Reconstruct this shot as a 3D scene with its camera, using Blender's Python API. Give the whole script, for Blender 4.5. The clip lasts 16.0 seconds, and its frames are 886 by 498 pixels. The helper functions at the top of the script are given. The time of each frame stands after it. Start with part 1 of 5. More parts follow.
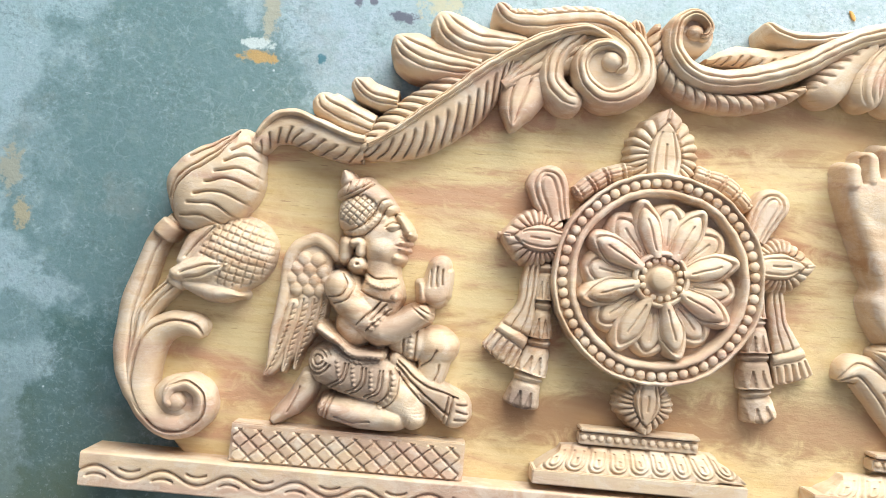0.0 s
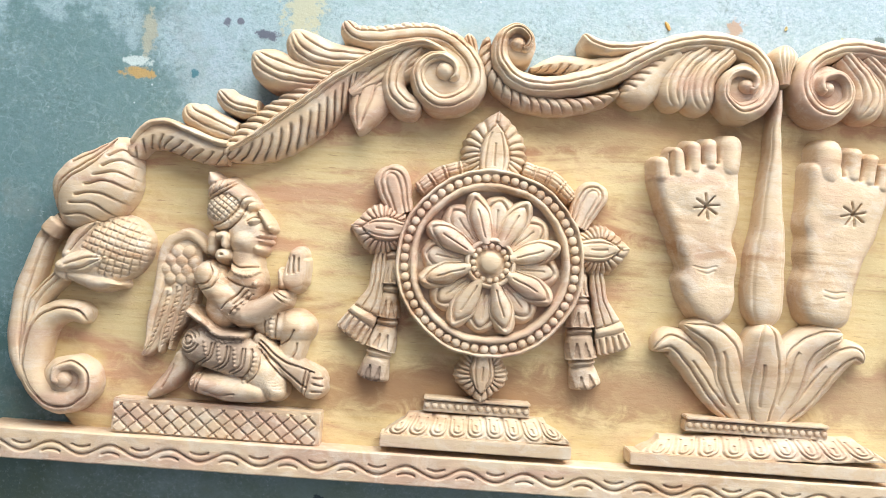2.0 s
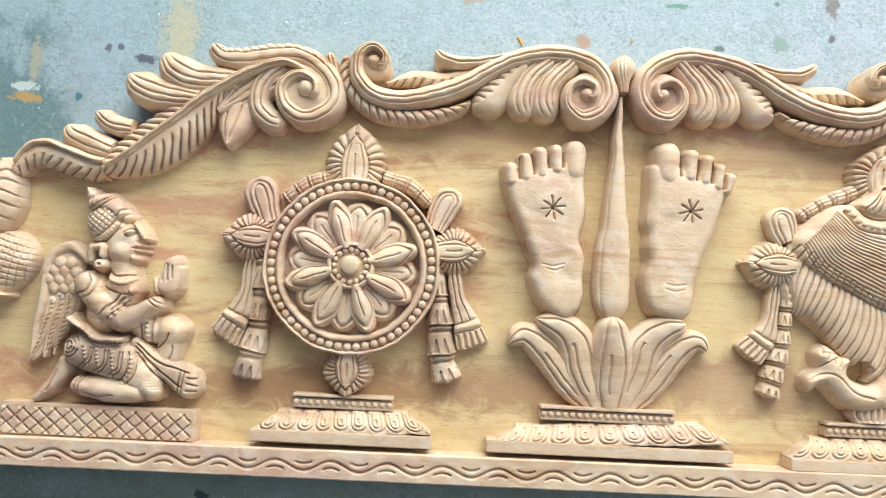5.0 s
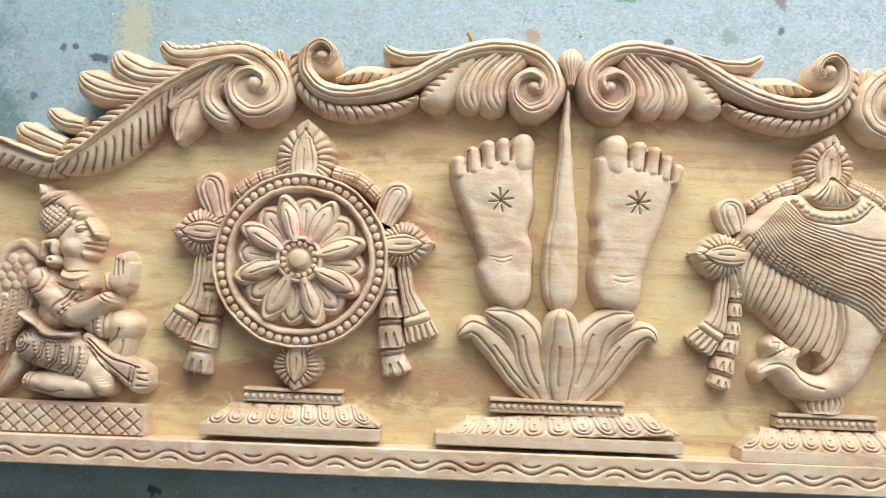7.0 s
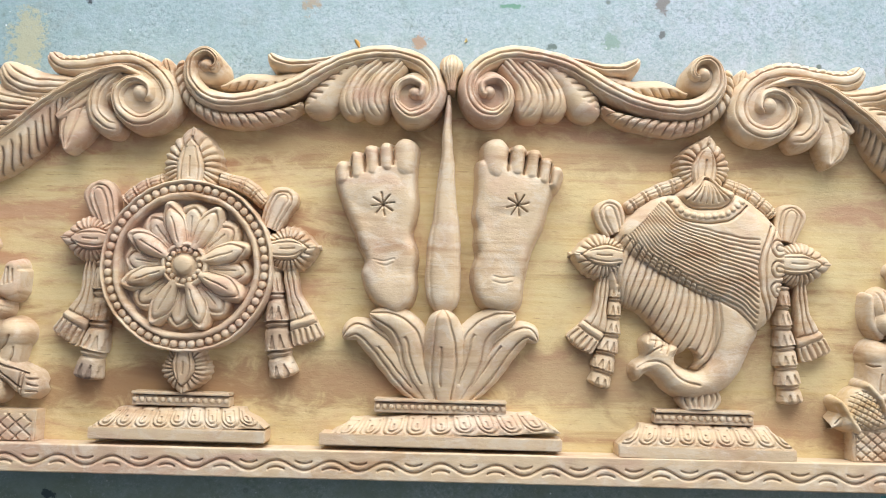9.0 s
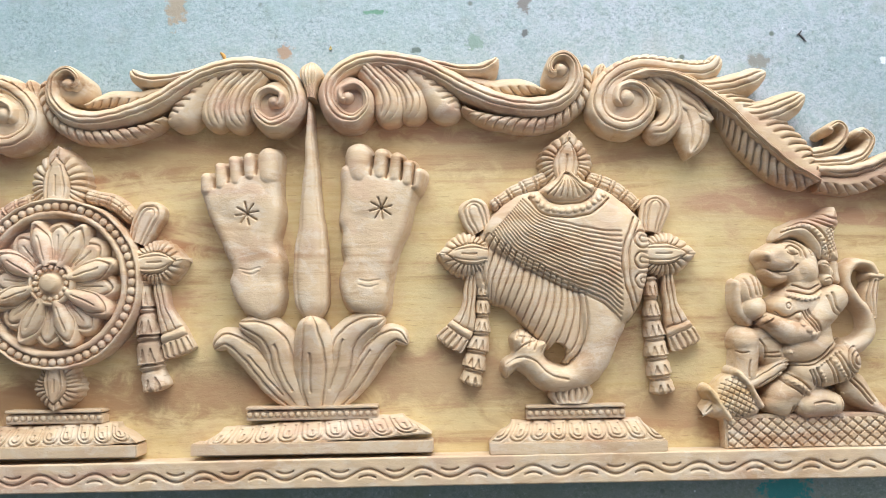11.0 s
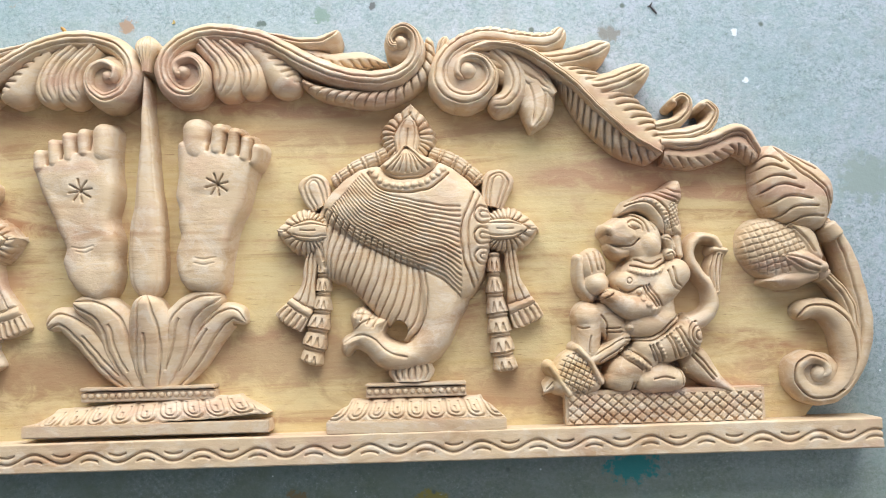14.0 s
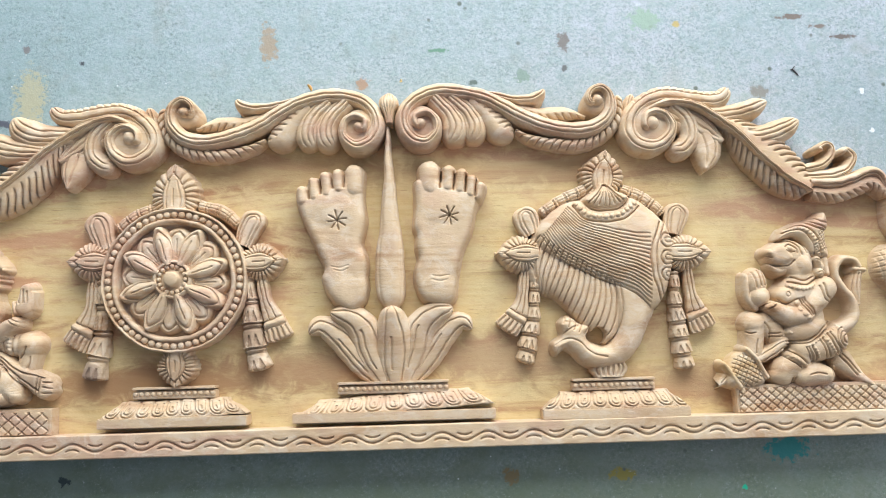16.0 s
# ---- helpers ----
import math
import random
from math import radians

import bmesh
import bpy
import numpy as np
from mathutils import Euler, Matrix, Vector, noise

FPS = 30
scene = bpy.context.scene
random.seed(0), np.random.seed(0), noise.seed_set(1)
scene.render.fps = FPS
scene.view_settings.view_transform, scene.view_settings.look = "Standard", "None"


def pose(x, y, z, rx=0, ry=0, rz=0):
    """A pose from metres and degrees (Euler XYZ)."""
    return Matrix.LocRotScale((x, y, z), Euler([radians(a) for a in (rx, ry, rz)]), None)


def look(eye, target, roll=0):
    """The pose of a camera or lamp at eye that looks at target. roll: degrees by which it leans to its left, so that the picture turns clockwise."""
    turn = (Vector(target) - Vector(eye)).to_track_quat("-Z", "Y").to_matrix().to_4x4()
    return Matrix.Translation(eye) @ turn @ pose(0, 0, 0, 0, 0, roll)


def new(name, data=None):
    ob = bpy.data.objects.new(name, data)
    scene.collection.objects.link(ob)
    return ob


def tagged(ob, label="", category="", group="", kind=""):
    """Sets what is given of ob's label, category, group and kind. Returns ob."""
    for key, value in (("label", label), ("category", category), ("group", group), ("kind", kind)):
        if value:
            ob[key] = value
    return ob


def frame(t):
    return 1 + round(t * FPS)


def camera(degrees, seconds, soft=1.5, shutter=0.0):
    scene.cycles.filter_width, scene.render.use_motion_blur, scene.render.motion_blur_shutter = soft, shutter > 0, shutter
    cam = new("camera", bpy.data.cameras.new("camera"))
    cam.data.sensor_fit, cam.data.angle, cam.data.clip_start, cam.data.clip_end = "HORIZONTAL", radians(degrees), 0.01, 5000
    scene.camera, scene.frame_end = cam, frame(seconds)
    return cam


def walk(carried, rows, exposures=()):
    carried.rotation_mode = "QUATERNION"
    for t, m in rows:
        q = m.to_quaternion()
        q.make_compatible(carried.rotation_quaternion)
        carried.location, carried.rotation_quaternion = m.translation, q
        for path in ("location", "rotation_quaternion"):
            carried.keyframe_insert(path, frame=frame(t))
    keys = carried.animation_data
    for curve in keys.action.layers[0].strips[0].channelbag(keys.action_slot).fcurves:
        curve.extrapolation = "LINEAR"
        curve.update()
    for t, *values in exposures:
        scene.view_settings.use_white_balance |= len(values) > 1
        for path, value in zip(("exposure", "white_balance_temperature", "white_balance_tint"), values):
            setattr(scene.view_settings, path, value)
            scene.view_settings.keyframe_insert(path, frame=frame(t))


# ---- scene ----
cam = camera(51.5, 16.0, 1.0)
PATH = [
    (0, (-0.385, 0.174, 0.707), (-0.38, 0.232, -1.292), 10.2),
    (0.5, (-0.366, 0.173, 0.716), (-0.36, 0.236, -1.283), 10.9),
    (1, (-0.335, 0.165, 0.738), (-0.332, 0.227, -1.261), 7.9),
    (1.5, (-0.298, 0.157, 0.775), (-0.31, 0.232, -1.223), -4.1),
    (2, (-0.265, 0.166, 0.792), (-0.263, 0.242, -1.207), 5.7),
    (2.5, (-0.24, 0.169, 0.805), (-0.239, 0.252, -1.194), 5.0),
    (3, (-0.224, 0.167, 0.819), (-0.234, 0.257, -1.179), -1.8),
    (3.5, (-0.207, 0.166, 0.829), (-0.224, 0.26, -1.168), -6.0),
    (4, (-0.185, 0.165, 0.833), (-0.199, 0.267, -1.164), -3.9),
    (4.5, (-0.163, 0.156, 0.837), (-0.168, 0.289, -1.159), 1.0),
    (5, (-0.143, 0.153, 0.841), (-0.15, 0.281, -1.155), -0.4),
    (5.2, (-0.132, 0.15, 0.84), (-0.136, 0.283, -1.155), 1.1),
    (7.5, (-0.069, 0.137, 0.845), (-0.105, 0.294, -1.149), -10.7),
    (8, (-0.04, 0.14, 0.857), (-0.057, 0.295, -1.136), -3.6),
    (10.5, (0.101, 0.133, 0.856), (0.069, 0.323, -1.135), -10.5),
    (11, (0.139, 0.129, 0.857), (0.104, 0.325, -1.134), -11.3),
    (11.5, (0.161, 0.137, 0.857), (0.15, 0.306, -1.136), -5.4),
    (12, (0.187, 0.14, 0.851), (0.179, 0.298, -1.143), -4.6),
    (12.5, (0.212, 0.134, 0.851), (0.199, 0.297, -1.142), -6.5),
    (13, (0.233, 0.124, 0.85), (0.227, 0.287, -1.143), -4.5),
    (13.5, (0.257, 0.117, 0.846), (0.249, 0.282, -1.148), -5.0),
    (14, (0.269, 0.115, 0.84), (0.263, 0.289, -1.152), -3.6),
    (14.5, (0.247, 0.118, 0.868), (0.264, 0.299, -1.124), 3.2),
    (15, (0.193, 0.114, 0.917), (0.209, 0.322, -1.072), 2.3),
    (15.5, (0.109, 0.11, 0.954), (0.139, 0.333, -1.033), 5.5),
    (16, (0.052, 0.098, 1.016), (0.072, 0.328, -0.97), 3.4),
]
EXPOSURE = [(0.0, 0.54), (5.0, 0.28), (11.0, 0.07), (16.0, 0.10)]
walk(cam, [(t, look(eye, aim, roll)) for t, eye, aim, roll in PATH], EXPOSURE)

# ---- world, sun, exposure ----
world = bpy.data.worlds.new("world")
scene.world = world
world.use_nodes = True
wn = world.node_tree
sky = wn.nodes.new("ShaderNodeTexSky")
sky.sky_type, sky.sun_disc = "NISHITA", False
sky.sun_elevation, sky.sun_rotation = radians(48), radians(25)
sky.air_density, sky.dust_density = 1.0, 3.0
wn.links.new(sky.outputs[0], wn.nodes["Background"].inputs[0])
wn.nodes["Background"].inputs[1].default_value = 0.10


def added_area_light(name, m, width, height, watts):
    """An added area lamp for daylight from an assumed opening out of view."""
    ob = new(name, bpy.data.lights.new(name, "AREA"))
    ob.data.shape, ob.data.size, ob.data.size_y = "RECTANGLE", width, height
    ob.data.energy, ob.data.color = watts, (0.92, 0.97, 1.0)
    ob.matrix_world = m
    return ob


# assumed, unseen openings: a wide doorway beyond the top of the panel, a smaller side window
added_area_light("assumed_doorway_light", look((0.30, 1.50, 0.85), (0.30, 0.0, 0.40)), 2.0, 1.4, 55)
added_area_light("assumed_window_light", look((2.30, 0.2, 1.35), (0.0, 0.2, 0.6)), 1.5, 1.1, 14)

MID = 8.0          # the axis of symmetry of the border, mm
FACE = 18.0        # height of the board's face over the floor, mm


# ---- materials ----
def nodes_of(name, rough=0.6):
    mat = bpy.data.materials.new(name)
    mat.use_nodes = True
    nt = mat.node_tree
    bsdf = nt.nodes["Principled BSDF"]
    bsdf.inputs["Roughness"].default_value = rough
    geo = nt.nodes.new("ShaderNodeNewGeometry")
    return mat, nt, bsdf, geo.outputs["Position"]


def mapped(nt, src, scale, rot=(0, 0, 0), loc=(0, 0, 0)):
    n = nt.nodes.new("ShaderNodeMapping")
    n.inputs["Scale"].default_value = scale
    n.inputs["Rotation"].default_value = rot
    n.inputs["Location"].default_value = loc
    nt.links.new(src, n.inputs["Vector"])
    return n.outputs[0]


def noise_tex(nt, vec, scale, detail=4, rough=0.55, dist=0.0):
    n = nt.nodes.new("ShaderNodeTexNoise")
    n.inputs["Scale"].default_value, n.inputs["Detail"].default_value = scale, detail
    n.inputs["Roughness"].default_value, n.inputs["Distortion"].default_value = rough, dist
    nt.links.new(vec, n.inputs["Vector"])
    return n.outputs[0]


def ramp(nt, fac, stops):
    n = nt.nodes.new("ShaderNodeValToRGB")
    el = n.color_ramp.elements
    while len(el) < len(stops):
        el.new(0.5)
    for e, (p, c) in zip(el, stops):
        e.position = p
        e.color = (*c, 1) if len(c) == 3 else (c[0], c[0], c[0], 1)
    nt.links.new(fac, n.inputs[0])
    return n.outputs[0]


def mix(nt, fac, a, b, how="MIX"):
    n = nt.nodes.new("ShaderNodeMix")
    n.data_type, n.blend_type = "RGBA", how
    for sock, v in ((n.inputs[0], fac), (n.inputs[6], a), (n.inputs[7], b)):
        if isinstance(v, (int, float)):
            sock.default_value = v
        elif isinstance(v, tuple):
            sock.default_value = (*v, 1)
        else:
            nt.links.new(v, sock)
    return n.outputs[2]


def calc(nt, op, a, b=0.0, c=0.0):
    n = nt.nodes.new("ShaderNodeMath")
    n.operation = op
    for sock, v in zip(n.inputs, (a, b, c)):
        if isinstance(v, (int, float)):
            sock.default_value = v
        else:
            nt.links.new(v, sock)
    return n.outputs[0]


def bump(nt, bsdf, height, strength, dist):
    n = nt.nodes.new("ShaderNodeBump")
    n.inputs["Strength"].default_value, n.inputs["Distance"].default_value = strength, dist
    nt.links.new(height, n.inputs["Height"])
    nt.links.new(n.outputs[0], bsdf.inputs["Normal"])


def wood(name, light, dark, pink, pale, tool, rough=0.5, streak=1.0, stains=()):
    mat, nt, bsdf, pos = nodes_of(name, rough)
    wide = noise_tex(nt, mapped(nt, pos, (2.4, 13, 4)), 1.0, 6, 0.62, 1.1)
    col = ramp(nt, wide, [(0.37, dark), (0.45, light), (0.53, light), (0.60, pink)])
    grain = noise_tex(nt, mapped(nt, pos, (11, 150, 22)), 1.0, 5, 0.65, 0.6)
    col = mix(nt, ramp(nt, grain, [(0.42, (0.0,)), (0.70, (0.5 * streak,))]), col, mix(nt, 1.0, col, (0.86, 0.74, 0.60), "MULTIPLY"))
    pores = noise_tex(nt, mapped(nt, pos, (70, 700, 90)), 1.0, 2, 0.5)
    col = mix(nt, ramp(nt, pores, [(0.27, (0.5 * streak,)), (0.34, (0.0,))]), col, (0.40, 0.24, 0.12))
    blot = noise_tex(nt, pos, 30, 5, 0.65)
    col = mix(nt, ramp(nt, blot, [(0.50, (0.0,)), (0.68, (0.6,))]), col, pink)
    smear = noise_tex(nt, mapped(nt, pos, (38, 60, 45), (0, 0, 0.3)), 1.0, 6, 0.7, 0.8)
    col = mix(nt, ramp(nt, smear, [(0.48, (0.0,)), (0.62, (0.6,))]), col, pale)
    sep = nt.nodes.new("ShaderNodeSeparateXYZ")
    nt.links.new(pos, sep.inputs[0])
    for x, y, rx, ry, k, c in stains:
        dx = calc(nt, "MULTIPLY", calc(nt, "SUBTRACT", sep.outputs[0], x), 1 / rx)
        dy = calc(nt, "MULTIPLY", calc(nt, "SUBTRACT", sep.outputs[1], y), 1 / ry)
        r = calc(nt, "SQRT", calc(nt, "ADD", calc(nt, "MULTIPLY", dx, dx), calc(nt, "MULTIPLY", dy, dy)))
        r = calc(nt, "ADD", r, calc(nt, "MULTIPLY", calc(nt, "SUBTRACT", smear, 0.5), 2.2))
        col = mix(nt, ramp(nt, calc(nt, "MULTIPLY", r, 0.5), [(0.25, (k,)), (0.60, (0.0,))]), col, c)
    nt.links.new(col, bsdf.inputs["Base Color"])
    bsdf.inputs["Specular IOR Level"].default_value = 0.28
    cuts = noise_tex(nt, mapped(nt, pos, (170, 330, 240), (0, 0, 0.5)), 1.0, 5, 0.65, 0.4)
    nt.links.new(ramp(nt, blot, [(0.3, (rough - 0.12,)), (0.7, (rough + 0.15,))]), bsdf.inputs["Roughness"])
    bump(nt, bsdf, mix(nt, 0.7, grain, cuts), tool, 0.0015)
    return mat


WOOD = wood("carved_wood", (0.645, 0.485, 0.315), (0.47, 0.295, 0.17), (0.55, 0.365, 0.255), (0.69, 0.585, 0.455), 0.48, 0.6, 0.75, (
    (-0.442, 0.100, 0.034, 0.022, 0.65, (0.26, 0.18, 0.14)), (-0.415, 0.138, 0.026, 0.016, 0.45, (0.36, 0.26, 0.19)), (-0.375, 0.085, 0.022, 0.014, 0.5, (0.30, 0.19, 0.13)),
    (-0.316, 0.088, 0.013, 0.014, 0.7, (0.24, 0.17, 0.14)), (-0.142, 0.125, 0.012, 0.034, 0.6, (0.28, 0.19, 0.13)), (-0.224, 0.090, 0.022, 0.020, 0.5, (0.34, 0.21, 0.12)),
    (0.372, 0.078, 0.024, 0.018, 0.35, (0.58, 0.41, 0.16)), (0.46, 0.10, 0.05, 0.04, 0.3, (0.42, 0.31, 0.19)), (0.60, 0.12, 0.05, 0.10, 0.35, (0.40, 0.28, 0.17)), (0.41, 0.30, 0.08, 0.05, 0.35, (0.46, 0.32, 0.19))))
BOARD = wood("board_wood", (0.68, 0.54, 0.285), (0.44, 0.245, 0.13), (0.56, 0.34, 0.20), (0.70, 0.55, 0.29), 0.45, 0.46, 1.5, (
    (-0.25, 0.078, 0.16, 0.022, 0.85, (0.36, 0.20, 0.10)), (-0.38, 0.066, 0.12, 0.018, 0.6, (0.42, 0.25, 0.12)), (-0.08, 0.085, 0.14, 0.026, 0.75, (0.42, 0.25, 0.13)),
    (0.12, 0.095, 0.12, 0.030, 0.65, (0.46, 0.28, 0.16)), (0.36, 0.060, 0.18, 0.024, 0.65, (0.42, 0.24, 0.13)), (0.20, 0.300, 0.24, 0.020, 0.6, (0.46, 0.29, 0.16)),
    (-0.11, 0.305, 0.14, 0.022, 0.65, (0.46, 0.29, 0.14)), (0.47, 0.140, 0.10, 0.018, 0.4, (0.48, 0.30, 0.18)), (-0.135, 0.150, 0.03, 0.05, 0.4, (0.50, 0.33, 0.16)), (0.38, 0.250, 0.10, 0.02, 0.35, (0.50, 0.32, 0.20))))


def painted_floor():
    mat, nt, bsdf, pos = nodes_of("painted_concrete", 0.4)
    sep = nt.nodes.new("ShaderNodeSeparateXYZ")
    nt.links.new(pos, sep.inputs[0])
    big = noise_tex(nt, pos, 5.0, 5, 0.62, 0.4)
    col = ramp(nt, big, [(0.25, (0.27, 0.36, 0.38)), (0.5, (0.37, 0.42, 0.46)), (0.75, (0.44, 0.46, 0.54))])
    fine = noise_tex(nt, pos, 70, 5, 0.7)
    col = mix(nt, ramp(nt, fine, [(0.48, (0.0,)), (0.62, (0.55,))]), col, (0.27, 0.35, 0.33))
    scuff = noise_tex(nt, mapped(nt, pos, (150, 210, 1), (0, 0, 0.7)), 1.0, 6, 0.75, 1.5)
    col = mix(nt, ramp(nt, scuff, [(0.52, (0.0,)), (0.59, (0.6,))]), col, (0.19, 0.27, 0.27))
    col = mix(nt, ramp(nt, scuff, [(0.35, (0.5,)), (0.43, (0.0,))]), col, (0.58, 0.62, 0.70))
    grit = noise_tex(nt, pos, 420, 3, 0.6)
    col = mix(nt, ramp(nt, grit, [(0.60, (0.0,)), (0.72, (0.6,))]), col, (0.18, 0.22, 0.20))
    col = mix(nt, ramp(nt, grit, [(0.26, (0.5,)), (0.36, (0.0,))]), col, (0.62, 0.67, 0.70))
    # dark stain round the end of the panel, the panel's soft shade painted in with it
    wob = noise_tex(nt, pos, 24, 8, 0.7)

    fray = noise_tex(nt, pos, 130, 6, 0.7)

    def patch(x, y, rx, ry, soft, wobble, edge=None):
        dx = calc(nt, "MULTIPLY", calc(nt, "SUBTRACT", sep.outputs[0], x), 1 / rx)
        dy = calc(nt, "MULTIPLY", calc(nt, "SUBTRACT", sep.outputs[1], y), 1 / ry)
        r = calc(nt, "SQRT", calc(nt, "ADD", calc(nt, "MULTIPLY", dx, dx), calc(nt, "MULTIPLY", dy, dy)))
        r = calc(nt, "ADD", r, calc(nt, "MULTIPLY", calc(nt, "SUBTRACT", wob if edge is None else edge, 0.5), wobble))
        return ramp(nt, calc(nt, "MULTIPLY", r, 0.5), [(max(0.0, (1 - soft) / 2), (1.0,)), (min(1.0, (1 + soft) / 2), (0.0,))])

    col = mix(nt, calc(nt, "MULTIPLY", patch(-0.80, 0.25, 0.60, 0.8, 0.8, 1.0), 0.6), col, (0.27, 0.42, 0.43))
    dark = (0.05, 0.125, 0.115)
    crumb = noise_tex(nt, pos, 48, 8, 0.75)
    col = mix(nt, ramp(nt, crumb, [(0.50, (0.0,)), (0.60, (0.5,))]), col, (0.24, 0.33, 0.34))
    for x, y, rx, ry, soft, wobble, k in (
            (-0.605, 0.24, 0.118, 0.14, 0.10, 1.8, 0.42), (-0.585, 0.22, 0.11, 0.17, 0.15, 2.6, 0.42), (-0.64, 0.02, 0.05, 0.10, 0.08, 1.6, 0.7),
            (-0.705, 0.112, 0.026, 0.020, 0.2, 0.6, 0.55), ):
        col = mix(nt, calc(nt, "MULTIPLY", patch(x, y, rx, ry, soft, wobble), k), col, dark)
    # fine crackle and grey bloom in the stained paint
    veins = nt.nodes.new("ShaderNodeTexVoronoi")
    veins.feature = "DISTANCE_TO_EDGE"
    veins.inputs["Scale"].default_value = 75
    bent = nt.nodes.new("ShaderNodeVectorMath")
    bent.operation = "MULTIPLY_ADD"
    soft_noise = nt.nodes.new("ShaderNodeTexNoise")
    soft_noise.inputs["Scale"].default_value, soft_noise.inputs["Detail"].default_value = 45, 5
    nt.links.new(pos, soft_noise.inputs["Vector"])
    nt.links.new(soft_noise.outputs["Color"], bent.inputs[0])
    bent.inputs[1].default_value = (0.03, 0.03, 0.0)
    nt.links.new(pos, bent.inputs[2])
    nt.links.new(bent.outputs[0], veins.inputs["Vector"])
    line = calc(nt, "MULTIPLY", ramp(nt, veins.outputs["Distance"], [(0.01, (1.0,)), (0.06, (0.0,))]), ramp(nt, crumb, [(0.46, (0.0,)), (0.62, (0.32,))]))
    col = mix(nt, line, col, (0.42, 0.53, 0.54))
    col = mix(nt, ramp(nt, noise_tex(nt, pos, 17, 6, 0.7), [(0.55, (0.0,)), (0.68, (0.4,))]), col, (0.27, 0.29, 0.26))
    # shade below the rail, painted into the floor's colour as two dark green patches
    painted_shade = (0.055, 0.08, 0.052)
    for x, y, rx, ry, soft, wobble, k in ((-0.75, -0.30, 0.95, 0.33, 0.25, 0.7, 0.9), (0.18, -0.30, 0.42, 0.32, 0.35, 0.9, 0.6)):
        col = mix(nt, calc(nt, "MULTIPLY", patch(x, y, rx, ry, soft, wobble), k), col, painted_shade)
    col = mix(nt, ramp(nt, noise_tex(nt, pos, 55, 8, 0.75), [(0.53, (0.0,)), (0.66, (0.45,))]), col, (0.21, 0.29, 0.26))
    # greener, darker tone over the lower floor, and grit all over
    col = mix(nt, calc(nt, "MULTIPLY", patch(0.40, -0.32, 1.6, 0.345, 0.25, 0.5), 0.7), col, (0.19, 0.235, 0.14))
    sand = noise_tex(nt, pos, 260, 6, 0.8)
    worn = ramp(nt, noise_tex(nt, pos, 22, 6, 0.7), [(0.42, (0.15,)), (0.60, (1.0,))])
    col = mix(nt, calc(nt, "MULTIPLY", ramp(nt, sand, [(0.51, (0.0,)), (0.59, (0.55,))]), worn), col, (0.10, 0.15, 0.13))
    col = mix(nt, calc(nt, "MULTIPLY", ramp(nt, sand, [(0.38, (0.35,)), (0.45, (0.0,))]), worn), col, (0.50, 0.57, 0.58))
    # chipped paint, drips and marks
    def mark(x, y, rx, ry, c):
        return mix(nt, patch(x, y, rx, ry, 0.2, 4.0, fray), col, c)

    col = mark(-0.539, 0.330, 0.013, 0.0045, (0.44, 0.29, 0.11))
    col = mark(-0.541, 0.340, 0.012, 0.004, (0.50, 0.57, 0.54))
    col = mark(-0.491, 0.333, 0.0035, 0.0035, (0.06, 0.17, 0.20))
    col = mark(-0.429, 0.371, 0.009, 0.004, (0.10, 0.11, 0.14))
    col = mark(-0.720, 0.227, 0.008, 0.016, (0.32, 0.33, 0.26))
    col = mark(0.206, 0.451, 0.006, 0.011, (0.18, 0.17, 0.16))
    col = mark(0.206, 0.420, 0.003, 0.004, (0.12, 0.13, 0.13))
    col = mark(0.428, 0.386, 0.009, 0.007, (0.22, 0.22, 0.20))
    col = mark(0.158, 0.412, 0.008, 0.007, (0.20, 0.29, 0.25))
    col = mark(-0.025, 0.407, 0.007, 0.007, (0.34, 0.24, 0.17))
    col = mark(0.658, 0.244, 0.022, 0.020, (0.26, 0.32, 0.30))
    col = mark(0.43, -0.012, 0.022, 0.012, (0.03, 0.25, 0.24))
    col = mark(-0.13, 0.455, 0.009, 0.020, (0.33, 0.28, 0.21))
    col = mark(0.30, 0.475, 0.016, 0.012, (0.27, 0.38, 0.31))
    col = mark(0.60, 0.440, 0.010, 0.0022, (0.08, 0.42, 0.48))
    col = mark(0.553, 0.338, 0.003, 0.0025, (0.68, 0.72, 0.76))
    col = mark(0.545, 0.385, 0.0025, 0.0035, (0.68, 0.72, 0.76))
    col = mark(0.10, 0.405, 0.006, 0.003, (0.10, 0.14, 0.13))
    col = mark(0.07, 0.402, 0.002, 0.003, (0.55, 0.45, 0.12))
    col = mark(0.25, -0.035, 0.012, 0.006, (0.30, 0.26, 0.06))
    col = mark(-0.342, 0.439, 0.0028, 0.0028, (0.05, 0.06, 0.07))
    col = mark(-0.406, 0.456, 0.004, 0.004, (0.20, 0.20, 0.20))
    col = mark(0.063, 0.444, 0.010, 0.0022, (0.12, 0.26, 0.18))
    col = mark(0.470, 0.474, 0.014, 0.003, (0.16, 0.13, 0.11))
    col = mark(0.527, 0.449, 0.012, 0.0028, (0.14, 0.12, 0.11))
    col = mark(0.500, 0.462, 0.008, 0.0022, (0.18, 0.15, 0.13))
    col = mark(0.337, 0.468, 0.004, 0.004, (0.45, 0.36, 0.14))
    col = mark(0.383, -0.052, 0.003, 0.003, (0.02, 0.60, 0.35))
    col = mark(-0.353, -0.026, 0.005, 0.005, (0.03, 0.05, 0.05))
    col = mark(0.129, -0.034, 0.008, 0.008, (0.22, 0.17, 0.08))
    col = mark(-0.708, 0.193, 0.006, 0.010, (0.36, 0.33, 0.22))
    col = mark(-0.532, 0.366, 0.006, 0.018, (0.34, 0.34, 0.26))
